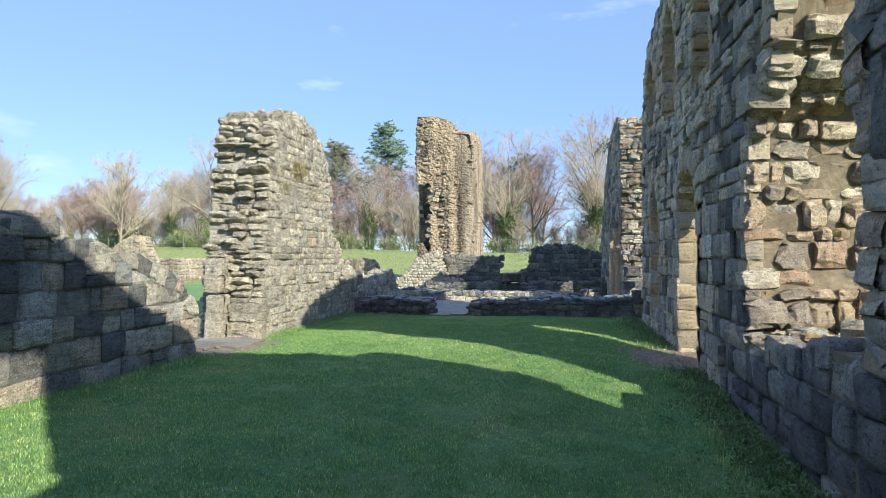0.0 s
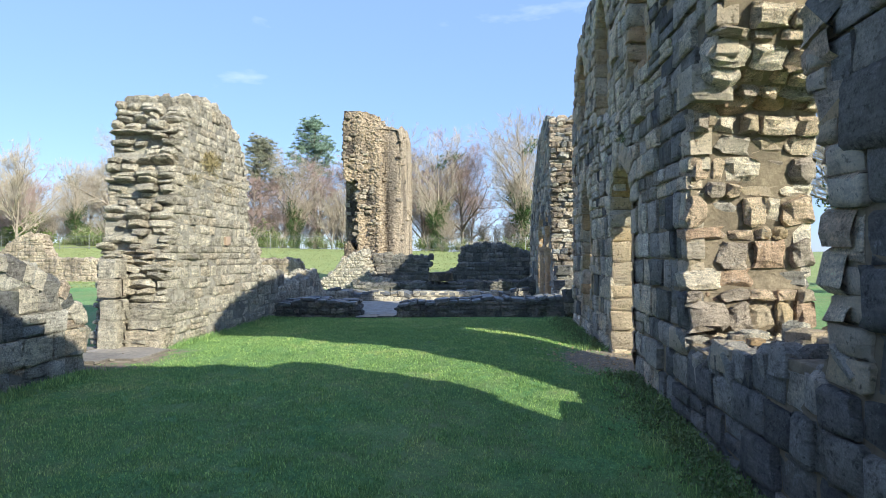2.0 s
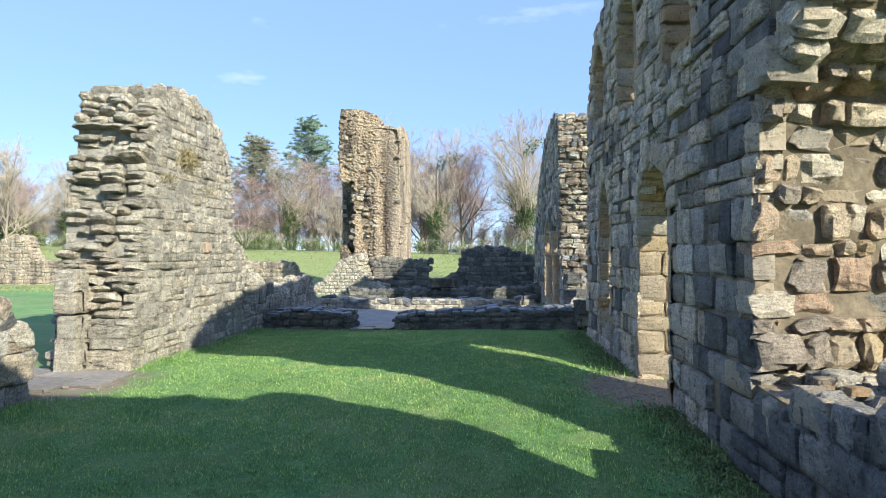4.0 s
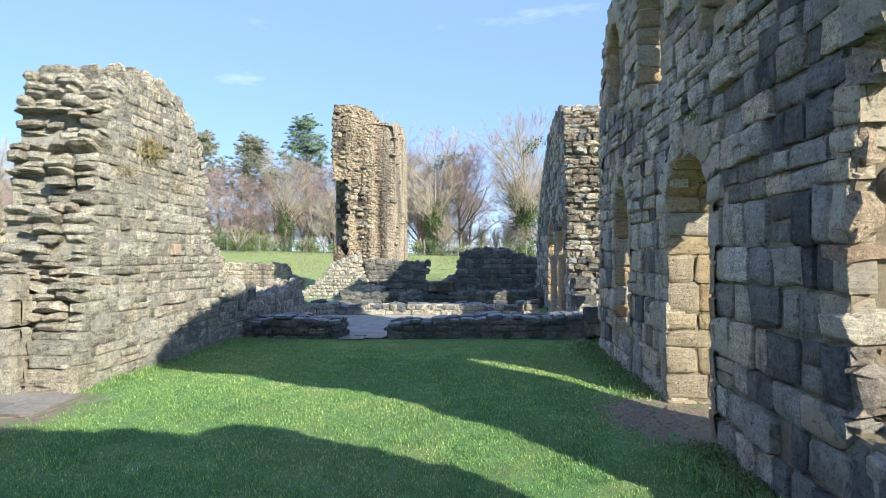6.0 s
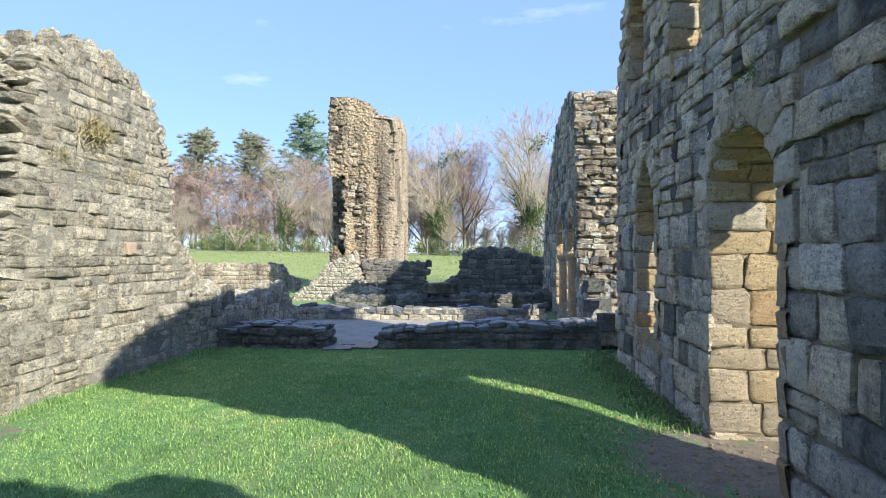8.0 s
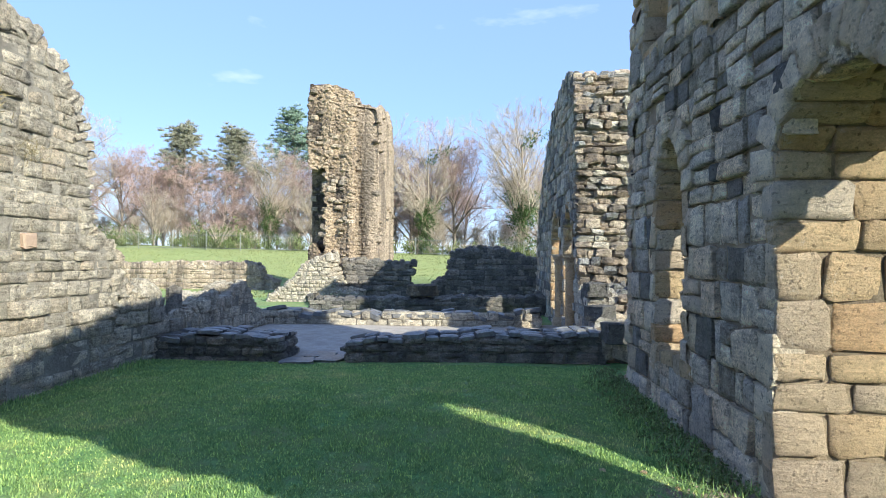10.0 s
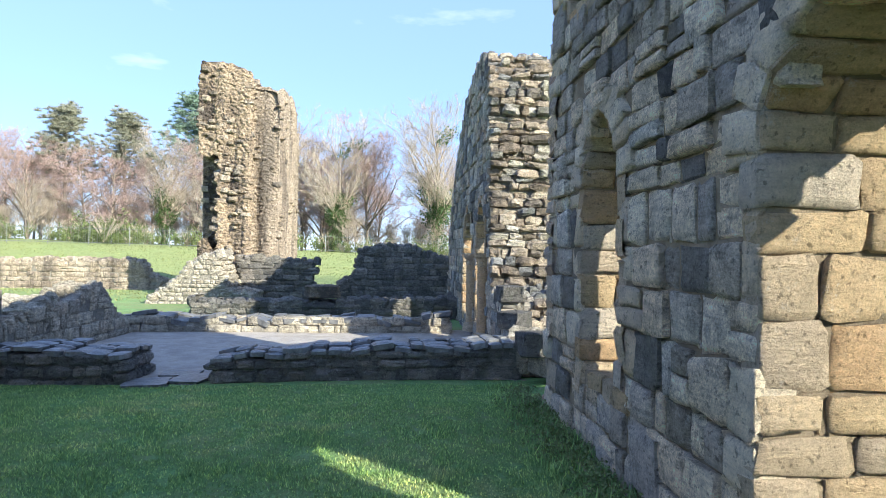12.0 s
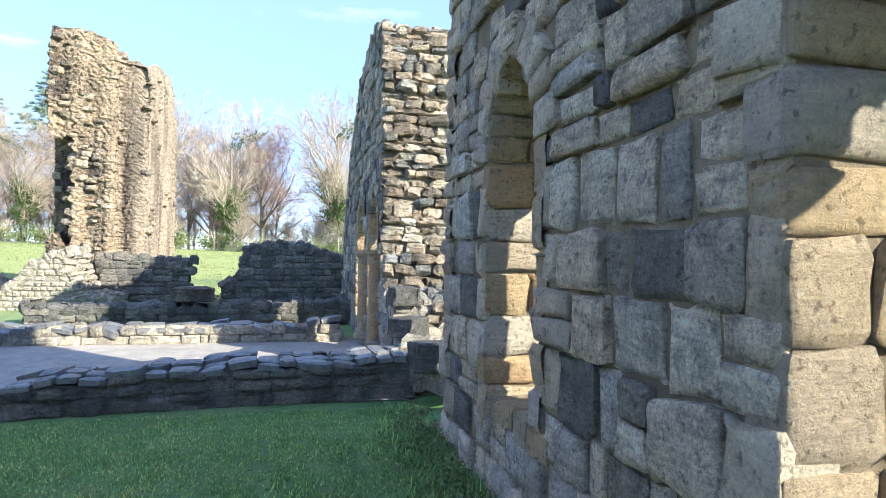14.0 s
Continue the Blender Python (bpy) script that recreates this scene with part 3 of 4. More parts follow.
ruin("wall_left", "low ruined sandstone wall stepping down to a doorway", (-4.15, 0, 0), 90,
     [(-6, -0.5), (-6, 2.0), (5.2, 1.84), (5.85, 1.8), (6.05, 1.56), (6.7, 1.42), (7.5, 1.25), (8.0, 1.02), (8.2, 0.8), (8.42, 0.74), (8.42, -0.5)],
     thick=0.9, face=STONE, course=(0.2, 0.34), length=(0.25, 0.5), near=(7, 0, 0.8), most=200, seed=5)
ruin("wall_pier_left", "tall pale rubble stump with a broken layered end", (-4.02, 0, 0), 90,
     [(10.05, -0.5), (10.1, 0.6), (10.25, 1.4), (10.4, 2.6), (10.55, 3.5), (10.75, 3.95), (11.3, 4.15), (12.2, 4.15), (12.8, 3.85), (13.15, 3.5), (13.35, 2.4), (13.5, 1.7), (14.0, 1.5), (14.05, -0.5)],
     thick=1.15, face=PALE, edge=PALE, core=PALE_MORTAR, course=(0.11, 0.22), length=(0.15, 0.42), step=(0.07, 0.15), rough=0.1, joint=0.014, relief=0.014, missing=0.1, across=(0.14, 0.42), near=(11.5, 0, 1.2), most=300, seed=8)
ruin("wall_remnant", "low broken remnant of rubble wall with gaps", (-4.02, 0, 0), 90,
     [(14.05, -0.5), (14.05, 1.15), (14.3, 0.95), (14.8, 1.0), (15.1, 0.85), (15.2, 0.6), (15.35, 0.42), (16.3, 0.38), (16.42, 0.55), (16.75, 0.72), (17.1, 0.74), (17.5, 0.55), (17.9, 0.8), (18.4, 0.85), (18.8, 0.66), (19.1, 0.38), (19.5, 0.2), (19.8, -0.2), (19.8, -0.5)],
     thick=0.62, face=PALE, edge=PALE, edge_lib="c", core=MORTAR, course=(0.12, 0.26), length=(0.15, 0.42), step=(0.1, 0.2), rough=0.07, joint=0.024, relief=0.03, missing=0.1, across=(0.14, 0.34), near=(16, 0, 0.6), most=160, seed=9, amp=0.07)
ruin("wall_tower", "tall ruined wall with an arcade and a broken rubble end", (2.95, 0, 0), -90,
     [(15.6, -0.5), (15.6, 0.4), (16.1, 0.45), (16.4, 0.85), (17.3, 0.95), (17.5, 1.6), (17.65, 2.6), (17.7, 3.6), (17.85, 4.7), (18.1, 5.22), (18.7, 5.43), (19.5, 5.48), (21.3, 5.25), (22.9, 4.3), (24.2, 3.3), (25.2, 1.8), (25.3, -0.5)],
     holes=[arch(18.05, 19.3, 0.2, 1.6, 2.7), arch(19.9, 21.5, 0.2, 1.6, 2.7)],
     thick=1.1, face=STONE, edge=STONE, hole_mat=YELLOW, edge_mats=(BROWN, 0.4, TAN), step=(0.1, 0.19), across=(0.14, 0.38), edge_lib="c", rough=0.07, near=(18, 0, 2), most=250, seed=11)
def eroded_core(name, label, x0, x1, y0, y1, top, mat, seed, teeth, hollow=None, lumps=0.11):
    """A stump of wall that has lost its facing: upright ribs, hollows and rubble worn into its fill, with a few stones left sticking out.
    hollow: (x, y, low, high), a corner broken away up to x and back to y between two heights."""
    n, m = 170, 220
    per, ring = 2 * (x1 - x0 + y1 - y0), []
    for k in range(n):
        s = per * k / n
        if s < x1 - x0:
            ring.append((x0 + s, y0, 0, -1))
        elif s < x1 - x0 + y1 - y0:
            ring.append((x1, y0 + s - (x1 - x0), 1, 0))
        elif s < 2 * (x1 - x0) + y1 - y0:
            ring.append((x1 - (s - (x1 - x0) - (y1 - y0)), y1, 0, 1))
        else:
            ring.append((x0, y1 - (s - 2 * (x1 - x0) - (y1 - y0)), -1, 0))
    v, f = [], []
    for j in range(m + 1):
        for x, y, nx, ny in ring:
            z = -0.5 + (top(x, y) + 0.5) * j / m
            rib = noise.noise(Vector((x * 1.9, y * 1.9, z * 0.22 + seed))) * 0.17
            cell = noise.voronoi(Vector((x * 4.2, y * 4.2, z * 7.5 + seed)))[0]
            lump = lumps * min(0.5, cell[1] - cell[0]) + 0.05 * noise.noise(Vector((x * 13, y * 13, z * 14)))
            d = rib + lump - 0.14 * max(0.0, j / m - 0.93) * 12
            px, py = x + nx * d, y + ny * d
            if hollow and hollow[2] + 0.2 * math.sin(x * 9) < z < hollow[3] + 0.3 * math.sin(x * 5):
                edge = hollow[0] + 0.22 * noise.noise(Vector((z * 3.1, seed, 0)))
                if px < edge and py < hollow[1]:
                    py = hollow[1] + lump
            v.append((px, py, z + 0.14 * noise.noise(Vector((x * 4, y * 4, seed))) * j / m))
    for j in range(m):
        for k in range(n):
            q = (k + 1) % n
            f.append((j * n + k, j * n + q, (j + 1) * n + q, (j + 1) * n + k))
    base = new(name)
    tagged(base, label, "ruined wall", kind="structure")
    part("rubble_core", mesh_of("core", v, f + [tuple(m * n + k for k in range(n))], mat), base)
    rng, stones = np.random.default_rng(seed), []
    for _ in range(teeth):
        x, y, nx, ny = ring[int(rng.integers(n))]
        z, w = rng.uniform(0.15, 0.98) * top(x, y), rng.uniform(0.14, 0.36)
        if hollow and x < hollow[0] + 0.15 and y < hollow[1] + 0.1 and hollow[2] - 0.2 < z < hollow[3] + 0.3:
            continue
        turn = math.degrees(math.atan2(nx, -ny)) + rng.normal(0, 8)
        m4 = Matrix.Translation((x - nx * 0.05, y - ny * 0.05, z)) @ pose(0, 0, 0, 0, 0, turn) @ Matrix.Diagonal((w, 0.3, w * rng.uniform(0.4, 0.75), 1))
        stones.append(("r", int(rng.integers(24)), TAN if rng.random() < 0.65 else BROWN, m4))
    if hollow:
        z = hollow[2] + 0.2
        while z < hollow[3]:                     # toothing down the broken corner
            h = rng.uniform(0.2, 0.36)
            stones.append(("c", int(rng.integers(24)), TAN, Matrix.LocRotScale((hollow[0] + rng.uniform(-0.02, 0.16), y0 + 0.2, z), Euler(rng.normal(0, 0.05, 3)), (rng.uniform(0.3, 0.5), 0.42, h * 0.8))))
            z += h + rng.uniform(0.02, 0.12)
    lay(base, stones, (x1, y0, 4), 280)


eroded_core("wall_tall_pier", "very tall weathered rubble pier standing alone", -5.6, -3.85, 28.5, 29.8, lambda x, y: 8.2 - 0.25 * smooth(-4.6, -3.9, x), BROWN_FILL, 14, 230, (-4.95, 29.1, 1.8, 5.1))
eroded_core("wall_spur", "high spur of streaked rubble fill behind the pier", -4.5, -2.92, 29.0, 33.1, lambda x, y: 7.55 + 0.5 * smooth(29.0, 30.4, y) - 1.2 * smooth(32.0, 33.1, y) - 0.2 * smooth(-3.4, -3.0, x), TAN, 15, 60, None, 0.05)
# block and mound lie in shade, which their dark stone colour deepens
ruin("wall_block", "low block of squared masonry beside the pier, shade in its stone colour", (-4.0, 28.0, 0), 0,
     [(0, -0.5), (0, 1.3), (0.9, 1.33), (2.5, 1.26), (2.5, -0.5)], thick=0.45, core=DARK, face=DARK, near=(1, 0, 0.6), most=60, seed=16)
ruin("wall_mound", "low ruined stump of coursed stone, shade in its stone colour", (-0.7, 29.2, 0), 0,
     [(0, -0.5), (0, 0.5), (0.4, 0.6), (0.55, 0.9), (0.75, 1.65), (1.4, 1.9), (2.7, 1.82), (3.6, 1.45), (4.4, 1.4), (4.4, -0.5)], thick=1.0, core=DARK, face=DARK, near=(2, 0, 1), most=90, seed=17)
ruin("wall_far", "long low boundary wall of pale stone", (-40, 33.0, 0), 0,
     [(0, -0.5), (0, 1.3), (13, 1.3), (13.5, 2.0), (14.6, 2.6), (15.4, 2.5), (16, 1.2), (22, 1.0), (30.2, 1.08), (30.5, 1.0), (30.9, 0.5), (31.4, 0.3), (31.5, -0.5)],
     thick=0.8, face=TAN, length=(0.3, 0.6), near=(28, 0, 0.6), most=120, seed=18)
# low foundation walls
ruin("wall_low_left", "foundation wall capped with flat slate slabs", (-4.0, 14.95, 0), 1,
     [(0, -0.5), (0, 0.2), (0.9, 0.26), (1.95, 0.22), (1.97, -0.5)], thick=0.9, face=DARK, core=DARK, edge=SLATE, course=(0.09, 0.2), length=(0.15, 0.4), lib="r", amp=0.03, step=(0.16, 0.4), rough=0.035, bed=(0.06, 0.1), across=(0.14, 0.34), near=(1, 0, 0), most=90, seed=20)
ruin("wall_low_right", "foundation wall capped with flat slate slabs", (-1.0, 15.05, 0), 3.5,
     [(0, -0.5), (0, 0.14), (1.0, 0.24), (2.4, 0.28), (4.0, 0.32), (4.02, -0.5)], thick=0.75, face=DARK, core=DARK, edge=SLATE, course=(0.09, 0.2), length=(0.15, 0.4), lib="r", amp=0.03, step=(0.16, 0.4), rough=0.035, bed=(0.06, 0.1), across=(0.14, 0.34), near=(2, 0, 0), most=140, seed=21)
ruin("wall_kerb", "low sunlit stone kerb wall edging the gravel", (-4.3, 19.9, 0), 0,
     [(0, -0.5), (0, 0.14), (3.5, 0.12), (6.8, 0.16), (6.85, -0.5)], thick=0.7, face=PALE, edge=SLATE, course=(0.13, 0.2), step=(0.2, 0.45), rough=0.03, bed=(0.06, 0.12), near=(4, 0, 0), most=120, seed=22)
ruin("wall_step", "second low stone foundation wall", (-3.8, 22.6, 0), 0,
     [(0, -0.5), (0, 0.24), (3.4, 0.26), (5, 0.32), (6.6, 0.4), (6.65, -0.5)], thick=0.9, core=DARK, face=DARK, edge=DARK, course=(0.12, 0.2), step=(0.2, 0.45), rough=0.05, near=(4, 0, 0), most=100, seed=23)
ruin("wall_rubble_slope", "sloping rubble footing running up to the pier", (-6.6, 26.4, 0), 0,
     [(0, -0.5), (0.25, 0.0), (0.75, 0.4), (1.3, 0.98), (1.9, 1.4), (2.3, 1.5), (2.45, 0.9), (2.6, 0.25), (3.3, 0.2), (3.4, -0.5)], thick=1.6, face=PALE, course=(0.1, 0.18), length=(0.12, 0.3), step=(0.12, 0.22), rough=0.06, near=(2, 0, 1), most=120, seed=24, lib="r")
# added out of sight behind the arcade, to cast shade on block and mound
ruin("wall_transept", "plain wall added beyond the arcade to shade the block and mound", (4.65, 0, 0), -90,
     [(20.5, -0.5), (20.5, 5.9), (21.5, 6.3), (23.0, 6.3), (24.5, 5.3), (27.0, 3.8), (30.0, 3.0), (30.0, -0.5)], thick=1.0, face=STONE, near=(26, 0, 2), most=40, seed=30)

# ---- things among the ruins ----


def lathe(profile, sides=20):
    v = [(r * math.cos(2 * math.pi * k / sides), r * math.sin(2 * math.pi * k / sides), z) for r, z in profile for k in range(sides)]
    f = [(j * sides + k, j * sides + (k + 1) % sides, (j + 1) * sides + (k + 1) % sides, (j + 1) * sides + k) for j in range(len(profile) - 1) for k in range(sides)]
    f += [tuple(range(sides - 1, -1, -1)), tuple((len(profile) - 1) * sides + k for k in range(sides))]
    return v, f


def column(x, y, z0, height, r):
    base = new("column")
    base.location = (x, y, z0)
    tagged(base, "slender yellow sandstone column with a moulded capital", "column", "arcade columns")
    v, f = lathe([(r * 1.55, 0), (r * 1.55, 0.07), (r * 1.35, 0.11), (r * 1.4, 0.15), (r * 1.1, 0.19)])
    part("base", mesh_of("base", v, f, YELLOW), base)
    v, f = lathe([(r, 0.185), (r * 1.02, 0.5), (r * 0.98, 0.9), (r, height - 0.24)])
    part("shaft", mesh_of("shaft", v, f, YELLOW), base)
    v, f = lathe([(r * 1.12, height - 0.245), (r * 1.15, height - 0.2), (r * 1.05, height - 0.17), (r * 1.25, height - 0.1), (r * 1.6, height - 0.06), (r * 1.6, height)])
    part("capital", mesh_of("capital", v, f, YELLOW), base)
    return base


column(2.93, 17.98, -0.02, 1.62, 0.12)
column(2.93, 19.6, -0.02, 1.62, 0.12)


def slab(name, label, cat, group, x, y, z, sx, sy, sz, turn, mat, seed, lib="a"):
    v, f = (ASHLAR if lib == "a" else RUBBLE)[seed % 24]
    back = v * np.array([-1, -1, 1])                     # two faces back to back make a closed stone
    v, f = np.vstack([v * np.array([1, 0.5, 1]) - (0, 0.25, 0), back * np.array([1, 0.5, 1]) + (0, 0.25, 0)]), np.vstack([f, f + len(v)])
    v = v[:, [0, 2, 1]] * np.array([1, 1, -1]) if sz < sx * 0.7 else v
    ob = new(name, mesh_fast(name, v * np.array([sx, sy, sz]), f, mat))
    ob.matrix_world = Matrix.Translation((x, y, z)) @ pose(0, 0, 0, 0, 0, turn)
    return tagged(ob, label, cat, group)


for i, (x, y, sx, sy, tn) in enumerate([(-4.55, 8.95, 0.75, 0.7, 4), (-4.5, 9.62, 0.85, 0.55, -3), (-5.25, 8.9, 0.6, 0.8, 8), (-5.3, 9.65, 0.65, 0.6, -6), (-3.95, 9.3, 0.45, 0.9, 3)]):
    slab("threshold_slab", "worn flat paving slab in the left doorway", "paving slab", "doorway paving", x, y, ground_z(x, y) + 0.012, sx, sy, 0.07, tn, PAVING, i)
for i, (x, y, sx, sy, tn) in enumerate([(-1.75, 15.0, 0.5, 0.45, 10), (-1.3, 15.25, 0.42, 0.5, -12), (-1.55, 15.6, 0.5, 0.35, 4)]):
    slab("threshold_slab", "wet grey slab set in gravel between low walls", "paving slab", "gap paving", x, y, ground_z(x, y) + 0.022, sx, sy, 0.05, tn, SLATE, i + 6)
for i, (x, y, z, sx, sy, sz, tn) in enumerate([(-4.74, 9.84, 0.14, 0.3, 0.34, 0.52, 3), (-4.72, 9.86, 0.57, 0.27, 0.32, 0.34, -4), (-4.74, 9.85, 0.9, 0.3, 0.36, 0.3, 6), (-4.76, 9.87, 1.21, 0.29, 0.34, 0.32, 0)]):
    slab("jamb_block", "squared pale block of the doorway jamb", "stone block", "jamb blocks", x, y, z, sx, sy, sz, tn, PALE, i + 2)
for i, z in enumerate((0.08, 0.41)):
    slab("quoin_block", "large squared pale block at the pier's foot", "stone block", "quoins", -4.27, 10.08, z, 0.6 - 0.04 * i, 0.42, 0.33, 2 - 3 * i, PALE, i + 11)
slab("upright_stone", "thin upright dark stone set in the low wall", "standing stone", "", -4.25, 15.95, 0.42, 0.3, 0.16, 1.1, 85, DARK, 4)
slab("boulder", "rounded brown boulder lying on the foundation wall", "boulder", "", -0.55, 22.9, 0.55, 0.85, 0.6, 0.36, 12, BROWN, 9, "r")
for i, (x, y, sx, sz) in enumerate([(3.5, 6.5, 0.22, 0.12), (3.75, 6.1, 0.3, 0.14), (3.3, 6.35, 0.14, 0.08), (3.95, 5.7, 0.26, 0.1), (3.6, 5.5, 0.17, 0.09), (3.28, 5.95, 0.12, 0.06), (3.85, 6.45, 0.24, 0.2), (3.45, 5.2, 0.2, 0.08), (4.05, 6.2, 0.2, 0.16), (3.42, 6.62, 0.16, 0.1)]):
    slab("loose_stone", "loose pale stone lying on the breach's sill", "stone", "loose stones on the sill", x, y, 0.63 + 0.11 * (6.5 - y) + sz * 0.4, sx, sx * 0.8, sz, 37 * i, YELLOW if i % 3 else PALE, i, "r")
slab("projecting_stone", "large pale stone jutting from the broken wall", "stone block", "", 3.1, 6.5, 2.95, 0.38, 0.42, 0.34, 8, YELLOW, 5, "r")
for i, (x, y, z, s) in enumerate([(3.2, 15.0, 0.42, 0.5), (3.45, 15.05, 0.16, 0.55), (3.1, 16.0, 0.62, 0.42), (3.0, 15.6, 0.1, 0.5), (3.1, 16.4, 0.98, 0.4)]):
    slab("fallen_block", "squared block fallen at the wall's foot", "stone block", "fallen blocks", x, y, z, s, s * 0.9, s * 0.62, 23 * i, PALE if i % 2 else DARK, i + 3)


# ---- plants ----


def leaves(centres, size, rng, flat=0.35):
    """Bent diamond leaves, one at each centre."""
    n = len(centres)
    a = rng.normal(size=(n, 3))
    a /= np.linalg.norm(a, axis=1)[:, None]
    b = np.cross(a, rng.normal(size=(n, 3)))
    b /= np.linalg.norm(b, axis=1)[:, None]
    c = np.cross(a, b)
    s = size * rng.uniform(0.6, 1.3, (n, 1))
    v = np.stack([centres - a * s, centres + b * s * 0.6 + c * s * flat, centres + a * s, centres - b * s * 0.6 + c * s * flat], 1).reshape(-1, 3)
    k = np.arange(n)[:, None] * 4
    return v, np.concatenate([np.hstack([k, k + 1, k + 2]), np.hstack([k, k + 2, k + 3])])


def tubes(lines):
    """lines: (points, radii, sides). One joined quad mesh."""
    vs, fs, k = [], [], 0
    for pts, rad, sides in lines:
        pts = np.asarray(pts)
        d = np.gradient(pts, axis=0)
        d /= np.linalg.norm(d, axis=1)[:, None] + 1e-9
        ref = np.array([0.3, 0.9, 0.2]) if abs(d[0][2]) > 0.7 else np.array([0, 0, 1.0])
        u = np.cross(d, ref)
        u /= np.linalg.norm(u, axis=1)[:, None] + 1e-9
        w = np.cross(d, u)
        a = np.arange(sides) * 2 * math.pi / sides
        ring = pts[:, None, :] + np.asarray(rad)[:, None, None] * (np.cos(a)[None, :, None] * u[:, None, :] + np.sin(a)[None, :, None] * w[:, None, :])
        vs.append(ring.reshape(-1, 3))
        n = len(pts)
        i, j = np.meshgrid(np.arange(n - 1), np.arange(sides), indexing="ij")
        i, j = i.ravel(), j.ravel()
        q = (j + 1) % sides
        fs.append(k + np.stack([i * sides + j, i * sides + q, (i + 1) * sides + q, (i + 1) * sides + j], 1))
        k += n * sides
    return np.vstack(vs), np.vstack(fs)


def branching(rng, height, counts, angle, rise, low=0.16, thin=0.0075):
    """Trunk and limbs, then twigs: two lists of tapered lines."""
    big, small = [], []

    def grow(p, d, ln, r, level):
        segs = (6, 5, 4, 3, 3)[level]
        pts, rad = [p], [r]
        for k in range(segs):
            d = d + rng.normal(0, (0.04, 0.08, 0.10, 0.11, 0.12)[level], 3) + np.array([0, 0, rise * 0.07])
            d /= np.linalg.norm(d)
            p = p + d * ln / segs
            pts.append(p)
            rad.append(max(thin, r * (1 - 0.75 * (k + 1) / segs)))
        (big if level < 2 else small).append((pts, rad, (8, 6, 4, 3, 3)[level]))
        if level >= len(counts):
            return
        for _ in range(counts[level]):
            t = rng.uniform(low if level == 0 else 0.15, 1.0)
            x = t * segs
            i = min(segs - 1, int(x))
            q = pts[i] + (pts[i + 1] - pts[i]) * (x - i)
            dd = pts[i + 1] - pts[i]
            dd = dd / np.linalg.norm(dd)
            side = np.cross(dd, rng.normal(size=3))
            side /= np.linalg.norm(side)
            g = angle * rng.uniform(0.6, 1.3)
            e = dd * math.cos(g) + side * math.sin(g) + np.array([0, 0, rise])
            e /= np.linalg.norm(e)
            share = (0.62, 0.6, 0.6, 0.55)[level] * rng.uniform(0.6, 1.15) * (1.15 - 0.5 * t)
            grow(q, e, ln * share, max(thin, rad[i] * 0.6), level + 1)

    grow(np.zeros(3), np.array([0, 0, 1.0]), height * 0.85, height * 0.017, 0)
    return big, small


def bare_tree(seed, height, twig, label, ivy=0.0, low=0.16, angle=0.7, rise=0.25, counts=(24, 8, 6, 5)):
    rng = np.random.default_rng(seed)
    big, small = branching(rng, height, counts, angle, rise, low)
    base = new("tree")
    tagged(base, label, "tree", "trees behind the fence")
    v, f = tubes(big)
    part("trunk", mesh_fast("trunk", v, f, BARK, False), base)
    v, f = tubes(small)
    part("crown", mesh_fast("crown", v, f, twig, False), base)
    if ivy:
        c = []
        for pts, rad, _ in big[:6]:
            for _ in range(2200 if pts is big[0][0] else 260):
                t = rng.uniform(0, ivy) * (len(pts) - 1)
                i = min(len(pts) - 2, int(t))
                q = pts[i] + (pts[i + 1] - pts[i]) * (t - i)
                spread = 0.12 * height * (0.35 + 0.65 * abs(math.sin(q[2] * 1.7 + seed))) * rng.random() ** 0.6
                a = rng.uniform(0, 6.283)
                c.append(q + np.array([math.cos(a) * spread, math.sin(a) * spread, rng.normal(0, 0.12)]))
        v, f = leaves(np.array(c), 0.10, rng)
        part("ivy", mesh_fast("ivy", v, f, IVY), base, "dark green ivy round the trunk")
    return base


def pine(seed, height, label, bare=0.45, mat=NEEDLE, spread=0.27):
    rng = np.random.default_rng(seed)
    base = new("pine_tree")
    tagged(base, label, "tree", "trees behind the fence")
    lines = [([np.array([0.12 * math.sin(k), 0.1 * math.cos(k * 1.3), height * k / 8]) for k in range(9)], [height * 0.017 * (1 - 0.1 * k) for k in range(9)], 8)]
    tips = []
    for k in range(58):
        z = height * rng.uniform(bare, 0.98)
        reach = height * spread * (1.15 - (z / height - bare) / (1 - bare)) * rng.uniform(0.5, 1.1)
        a = rng.uniform(0, 6.283)
        pts = [np.array([math.cos(a) * reach * t, math.sin(a) * reach * t, z + reach * (0.12 * t + 0.35 * t * t)]) for t in (0, 0.35, 0.7, 1.0)]
        lines.append((pts, [0.06, 0.045, 0.03, 0.012], 4))
        for t in rng.uniform(0.3, 1.0, 12):
            tips.append(pts[0] + (pts[3] - pts[0]) * t + rng.normal(0, 0.36, 3) * np.array([1, 1, 0.6]))
    v, f = tubes(lines)
    part("trunk", mesh_fast("trunk", v, f, BARK, False), base)
    tips = np.array(tips)
    n = 90
    c = np.repeat(tips, n, 0)
    d = rng.normal(size=c.shape)
    d[:, 2] = np.abs(d[:, 2]) * 0.7
    d /= np.linalg.norm(d, axis=1)[:, None]
    e = np.cross(d, rng.normal(size=c.shape))
    e /= np.linalg.norm(e, axis=1)[:, None]
    ln = rng.uniform(0.22, 0.5, (len(c), 1))
    v = np.stack([c - e * 0.013, c + e * 0.013, c + d * ln], 1).reshape(-1, 3)
    part("crown", mesh_fast("crown", v, np.arange(len(v)).reshape(-1, 3), mat), base)
    return base


